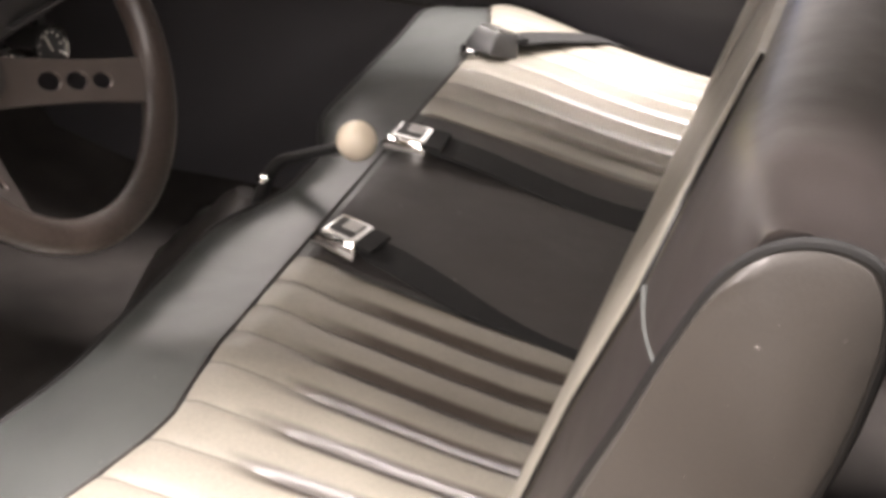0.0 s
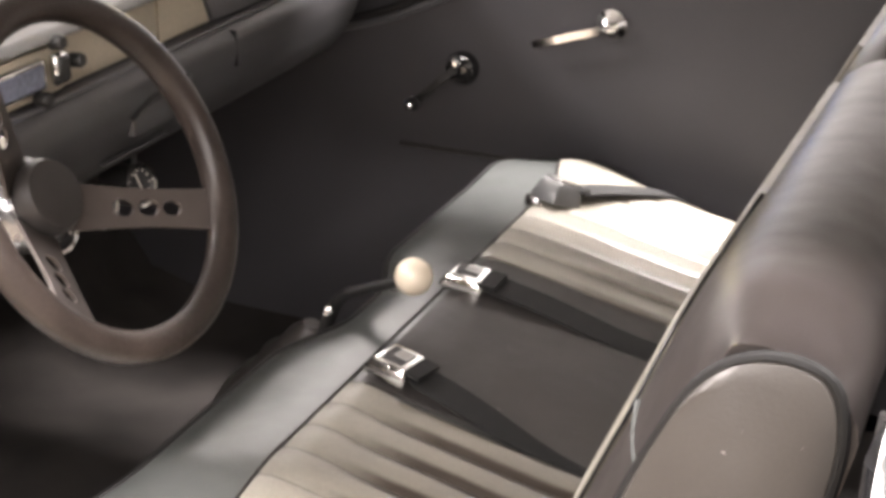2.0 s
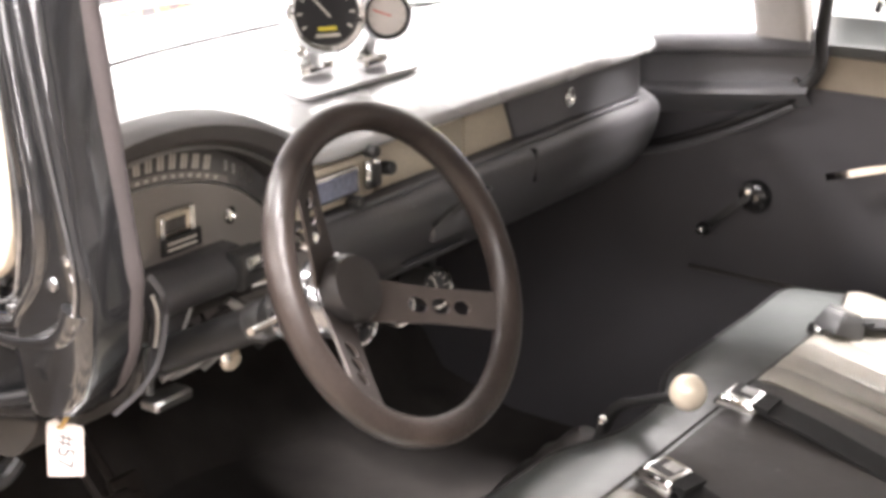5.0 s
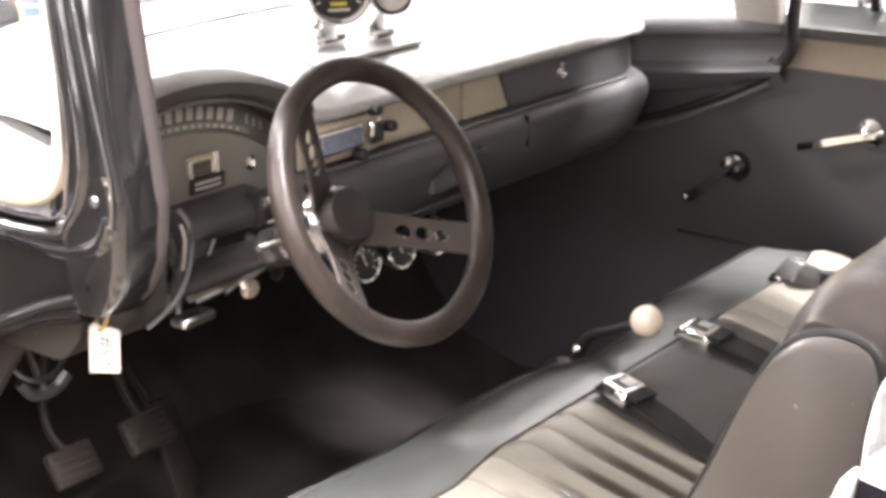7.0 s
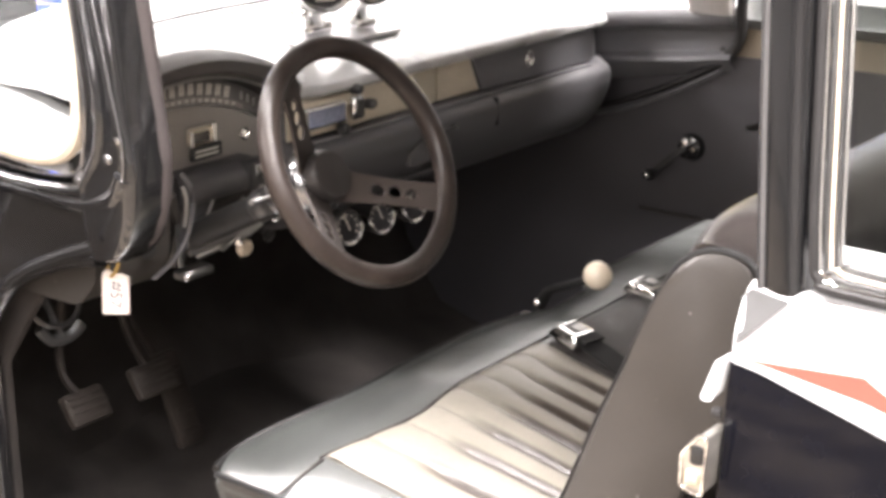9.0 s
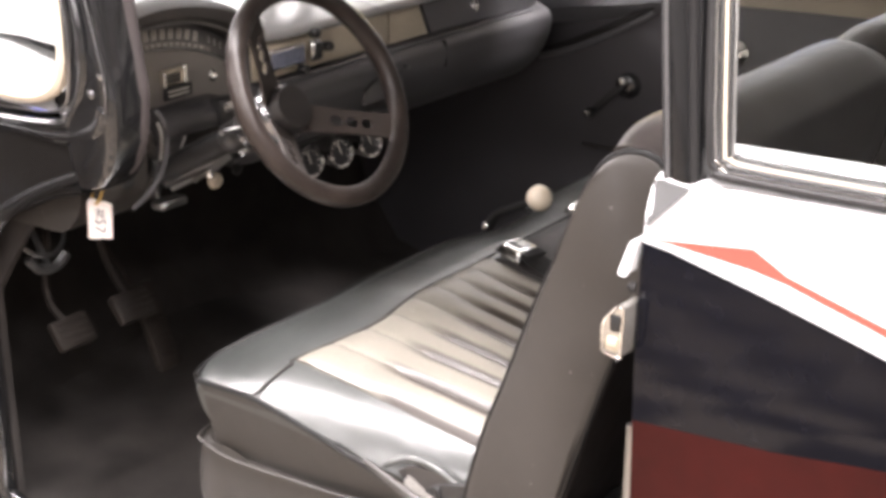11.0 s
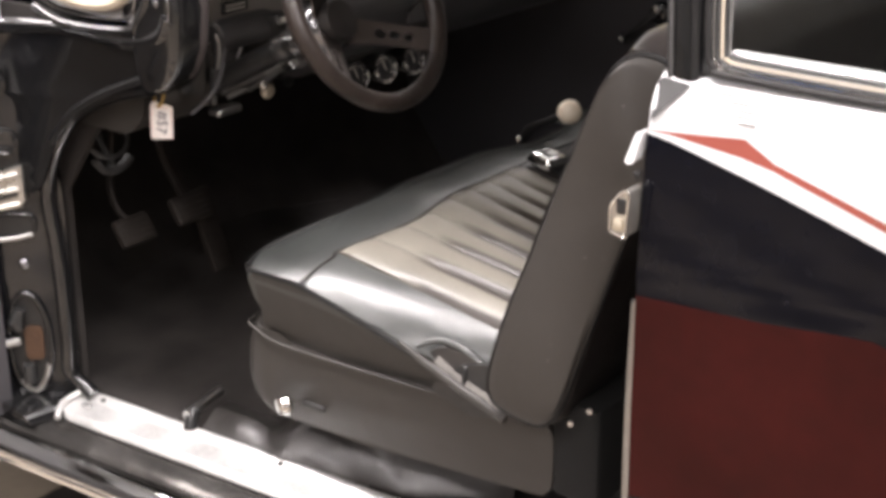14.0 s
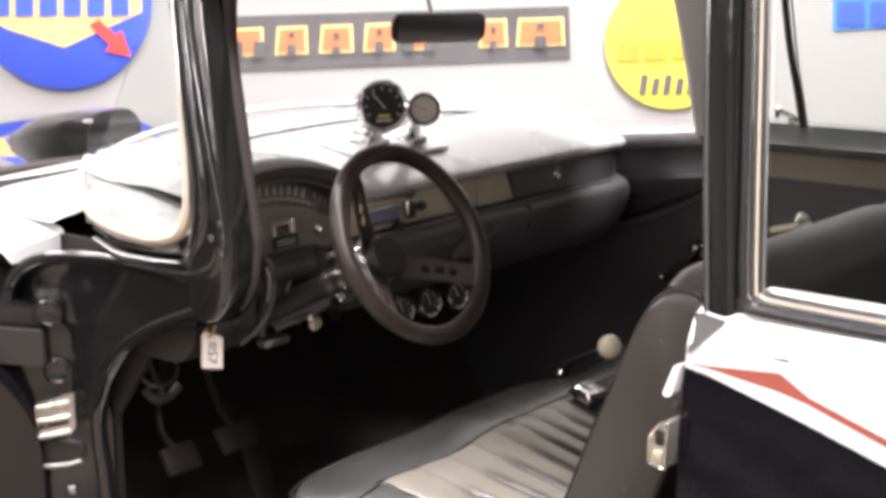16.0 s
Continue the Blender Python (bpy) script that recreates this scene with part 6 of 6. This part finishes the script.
def backrest(ya, yb, lab):
    """A leaning padded back between ya (outboard) and yb (inboard)."""
    s = -1 if ya < 0 else 1
    rings, n = [], 30
    w = abs(yb - ya)
    for i in range(n + 1):
        t = (i / n) ** 1.3
        y = ya + (yb - ya) * t
        d = t * w
        top = 1.224 - 0.014 * (1 - sstep(0.0, 0.10, d)) ** 2 - 0.02 * (1 - sstep(0, 0.08, w - d)) ** 2
        p = crown(d) + 0.012 * (1 - sstep(0, 0.03, w - d))
        fr = [(x + p, z) for z, x in FRONT[:-1]] + [(0.697 + p * 0.8, top - 0.020)]
        rest = [(0.740, top), (0.785, top - 0.008), (0.812, top - 0.042), (0.808, 1.13), (0.786, 1.045), (0.745, 0.96), (0.697, 0.82), (0.645, 0.675), (0.57, 0.65)]
        rings.append([(q.x, y, q.y) for q in smooth_path([(x, z, 0) for x, z in fr + rest], 3, closed=True)])
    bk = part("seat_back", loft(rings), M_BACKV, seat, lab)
    # outboard side panel with its welt
    out = [(0.530, 0.69), (0.555, 0.80), (0.595, 0.90), (0.635, 1.003), (0.663, 1.066), (0.690, 1.13), (0.716, 1.180), (0.745, 1.203), (0.778, 1.206), (0.800, 1.19), (0.804, 1.14), (0.782, 1.045), (0.741, 0.96), (0.693, 0.82), (0.641, 0.68), (0.585, 0.662)]
    op = [(q.x, q.y) for q in smooth_path([(x, z, 0) for x, z in out], 4, closed=True)]
    part("side_panel", loft([[(x, ya + s * 0.001, z) for x, z in op], [(0.66 + (x - 0.66) * 0.975, ya + s * 0.008, 0.93 + (z - 0.93) * 0.988) for x, z in op], [(0.66 + (x - 0.66) * 0.85, ya + s * 0.013, 0.93 + (z - 0.93) * 0.94) for x, z in op]]), M_VINYL2, bk, "grey side panel")
    part("welt", tube([(x, ya + s * 0.004, z) for x, z in op], 0.0042, 8, closed=True), M_PIPE, bk)
    # pearl face insert with a rounded upper corner
    ins = []
    y1 = yb + s * 0.06

    def margin(z):
        return ya - s * (0.099 + 0.02 * sstep(1.08, 1.14, z) + 0.17 * max(0.0, (z - 1.12) / 0.075) ** 2)

    ZI = [0.72 + 0.475 * k / 30 for k in range(31)]
    for i in range(91):
        row = []
        for z in ZI:
            y = margin(z) + (y1 - margin(z)) * i / 90
            d = abs(y - margin(z))
            g = 0.004 * (abs((abs(y - y1) / PITCH) % 1.0 - 0.5) * 2) ** 3 * sstep(0.06, 0.12, d)
            row.append(Vector((front_x(z) + crown(abs(y - ya)) - 0.005 - 0.003 * sstep(1.1, 1.19, z) + g + 0.004 * sstep(0.006, 0.0, d), y, z)))
        ins.append([row[0] + Vector((0.02, 0, 0))] + row + [row[-1] + Vector((0.02, 0, 0))])
    ins = [[p + Vector((0.02, 0, 0)) for p in ins[0]]] + ins + [[p + Vector((0.02, 0, 0)) for p in ins[-1]]]
    part("insert", loft(ins, closed=False), M_PEARL, bk, "pleated pearl white insert")
    part("stitch", tube([Vector((front_x(z) + crown(abs(margin(z) - ya)) - 0.003, margin(z) + s * 0.002, z)) for z in ZI], 0.0018, 6), M_PIPE, bk)
    part("cross_seam", tube([Vector((front_x(1.10 + 0.012 * t) + crown(0.10 * (1 - t)) - 0.001 - 0.004 * t, ya - s * 0.10 * (1 - t), 1.10 - 0.02 * t + 0.022 * t * t)) for t in [k / 8 for k in range(9)]], 0.0025, 6), M_VINYL, bk)
    return bk


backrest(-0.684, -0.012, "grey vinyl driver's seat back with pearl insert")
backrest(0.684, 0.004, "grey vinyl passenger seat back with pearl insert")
bb = part("back_stop", box(0.612, 0.692, -0.652, -0.50, 0.535, 0.690, 0.012, 2), M_WEB, seat)
for x, y, z in ((0.676, -0.652, 0.688), (0.646, -0.652, 0.660)):
    part("bolt", lathe([(0.0045, 0), (0.0045, 0.004), (0.001, 0.005)], axis((x, y, z), (0.2, -1, 0.1)), 8), M_CHROME, bb)


# ---- seat belts ----
def belt(name, lab, tip, turn, back, bucklem, w=0.047):
    th = thing(name, lab, "seat belt", tip)
    a, b = Vector(tip), Vector(back)
    d = (Vector((b.x, b.y, 0)) - Vector((a.x, a.y, 0))).normalized()
    side = Vector((-d.y, d.x, 0))
    pts = []
    for i in range(13):
        t = i / 12
        p = a.lerp(b, t)
        z = ztop(p.x, p.y) + 0.012 + 0.006 * (1 - t) ** 2 + 0.004 * math.sin(t * 7)
        pts.append((p.x, p.y, z))
    start = Vector(pts[0])
    way = [start + d * 0.045 + Vector((0, 0, -0.001))] + [Vector(p) for p in pts[2:]]
    if turn:
        # the strap rolls onto its edge where it dives between the cushions
        rows = []
        for i, p in enumerate(way):
            k = sstep(3, 8, i)
            q = w * (1 - 0.66 * k) / 2
            up = Vector((0, 0, 0.0015 + 0.006 * k))
            c = p + side * (w * 0.30 * k) - Vector((0, 0, 0.008 * k))
            rows.append([c + side * q + up, c - side * q + up * 0.6, c - side * q - up, c + side * q - up])
        part("webbing", loft(rows), M_WEB, th, "black webbing rolled onto its edge")
    else:
        part("webbing", ribbon(way, side, w, 0.003), M_WEB, th, "black webbing")
    fold = [start + d * (0.036 + 0.012 * i) + Vector((0, 0, 0.003 + 0.001 * math.sin(i) - 0.002 * i)) for i in range(3)]
    part("webbing_fold", ribbon(fold, side, w * 0.96, 0.004), M_WEB, th)
    m = Matrix.Translation(start + Vector((0, 0, 0.003))) @ Matrix(((d.x, side.x, 0, 0), (d.y, side.y, 0, 0), (0, 0, 1, 0), (0, 0, 0, 1))) @ pose(0, 0, 0, 0, 8 if bucklem is M_CHROME else 20, 0)
    tall = 0.0 if bucklem is M_CHROME else 0.012
    # wedge-shaped case, wider at its foot
    bu = part("buckle", loft([[m @ Vector((x, y, z)) for x, y in rounded([(-0.010 + q, -hw), (0.044 - q * 0.4, -hw), (0.044 - q * 0.4, hw), (-0.010 + q, hw)], 0.004, 3)] for z, hw, q in ((-0.010, 0.0255, 0.0), (-0.004, 0.0255, 0.0), (0.006 + tall, 0.0215, 0.008), (0.009 + tall, 0.019, 0.011))]), bucklem, th, "chrome buckle" if bucklem is M_CHROME else "dark metal buckle")
    if bucklem is M_CHROME:
        part("release_recess", box(0.004, 0.033, -0.014, 0.0145, 0.0088, 0.0100, 0.0004, 1, m), M_BLACK, bu)
        part("release_lip", box(0.014, 0.032, -0.004, 0.0130, 0.0098, 0.0112, 0.0004, 1, m), M_STEEL, bu)
    else:
        part("lift_tab", box(0.002, 0.034, -0.017, 0.017, 0.0205, 0.0245, 0.002, 2, m), M_STEEL, bu)
    return th


belt("seat_belt", "black lap belt with chrome buckle on the driver's side", (0.250, -0.152, 0.84), True, (0.57, -0.222, 0.8), M_CHROME, 0.040)
belt("seat_belt", "black lap belt with chrome buckle beside the shifter", (0.236, 0.078, 0.84), False, (0.58, 0.085, 0.8), M_CHROME)
bc = belt("seat_belt", "black lap belt with dark buckle on the passenger insert", (0.246, 0.388, 0.83), False, (0.40, 0.65, 0.8), M_DARKST)
part("tongue", tube([(0.240, 0.368, 0.842), (0.222, 0.372, 0.838), (0.216, 0.392, 0.838), (0.230, 0.402, 0.842)], 0.005, 8), M_CHROME, bc)

# ---- floor shifter ----
sh = thing("gear_shifter", "black gear lever with ivory ball knob", "gear lever", (0.0, 0.0, 0.55))
part("knob", lathe([(0.001, -0.0225)] + [(0.0225 * math.sin(radians(a)), -0.0225 * math.cos(radians(a))) for a in range(15, 180, 15)] + [(0.001, 0.0225)], axis((0.236, -0.044, 0.898), (0.8, 0, 0.5)), 28), M_IVORY, sh, "ivory ball knob")
part("collar", lathe([(0.006, 0), (0.008, 0.005), (0.008, 0.012), (0.006, 0.016)], axis((0.200, -0.028, 0.872), (0.8, -0.1, 0.45)), 14), M_CHROME, sh)
part("lever", tube(smooth_path([(0.218, -0.040, 0.887), (0.165, -0.024, 0.860), (0.132, -0.018, 0.843), (0.108, -0.010, 0.805), (0.08, 0.0, 0.73), (0.02, 0.0, 0.54)], 5), 0.0058, 10, squash=1.5), M_BLACK, sh)
part("clamp_bolt", lathe([(0.006, 0), (0.006, 0.007), (0.001, 0.009)], axis((0.114, -0.022, 0.822), (0, -1, 0.3)), 12), M_CHROME, sh)
part("boot", lathe([(0.11, -0.02), (0.105, 0.05), (0.09, 0.12), (0.082, 0.13), (0.072, 0.155), (0.062, 0.165), (0.052, 0.195), (0.040, 0.205), (0.026, 0.235), (0.012, 0.25)], axis((0.005, 0.005, 0.545), (0.30, 0, 1)), 20), M_BLACKV, sh, "black leather boot")

# ---- floor lever by the sill, mirror ----
fl = thing("seat_release_lever", "black release lever on the floor by the sill", "lever", (-0.13, -0.61, 0.39))
part("base", tube(smooth_path([(-0.150, -0.640, 0.392), (-0.155, -0.632, 0.410), (-0.158, -0.620, 0.418)], 4), 0.012, 10), M_BLACK, fl)
part("grip", tube([(-0.158, -0.640, 0.418), (-0.170, -0.545, 0.424)], 0.009, 10), M_STEEL, fl)
mr = thing("rear_view_mirror", "rear view mirror hung from the windscreen header", "mirror", (-0.25, 0.05, 1.5))
MZ = Vector((0.94, -0.33, -0.10)).normalized()
MX = Vector((0.33, 0.94, -0.02)).cross(MZ).cross(MZ).normalized() * -1
MM = Matrix.Translation((-0.245, 0.055, 1.445)) @ Matrix((MX, MZ.cross(MX), MZ)).transposed().to_4x4()


def pill(k, z):
    return [MM @ Vector((x, y, z)) for x, y in rounded([(-0.108 * k, -0.029 * k), (0.108 * k, -0.029 * k), (0.108 * k, 0.029 * k), (-0.108 * k, 0.029 * k)], 0.024 * k, 6)]


part("housing", loft([pill(k, z) for k, z in ((0.80, -0.022), (0.93, -0.015), (1.0, -0.004), (1.0, 0.004), (0.97, 0.007), (0.93, 0.007), (0.92, 0.004))]), M_BLACK, mr, "black housing")
part("mirror_glass", loft([pill(0.915, 0.0045), pill(0.915, 0.0060)]), M_CHROME, mr, "silvered mirror glass")
part("stem", tube([(-0.26, 0.055, 1.46), (-0.30, 0.06, 1.56), (-0.32, 0.06, 1.63)], 0.005, 8), M_CHROME, mr)

# ---- floor tiles, last ----
TS = 0.324
TILE_O = Vector((-0.262, -0.508, 0.0))
for li, mt in ((0, M_TILE_L), (1, M_TILE_D)):
    bmt = box(-TS / 2 + 0.0015, TS / 2 - 0.0015, -TS / 2 + 0.0015, TS / 2 - 0.0015, -0.008, 0.0, 0.001, 1)
    me = finish(bmt)
    me.materials.append(mt)
    for i in range(-8, 9):
        for j in range(-8, 9):
            if (i + j) % 2 != li:
                continue
            o = new("tile", me)
            o.parent = floor
            p = TILE_O + Vector((i * TS, j * TS, 0))
            o.matrix_local = Matrix.Translation(p)

verts, faces, mats = [], [], []
for i in range(-34, 35):
    for j in range(-34, 35):
        if -8 <= i <= 8 and -8 <= j <= 8:
            continue
        k = len(verts)
        for a, b in ((-1, -1), (1, -1), (1, 1), (-1, 1)):
            verts.append(tuple(TILE_O + Vector((i * TS + a * (TS / 2 - 0.0015), j * TS + b * (TS / 2 - 0.0015), -0.001))))
        faces.append((k, k + 1, k + 2, k + 3))
        mats.append((i + j) % 2)
mf = bpy.data.meshes.new("mesh")
mf.from_pydata(verts, [], faces)
mf.materials.append(M_TILE_L)
mf.materials.append(M_TILE_D)
mf.polygons.foreach_set("material_index", mats)
tf = new("tile_field", mf)
tf.parent = floor
tagged(tf, "beige and dark brown tiles further off", kind="stuff")
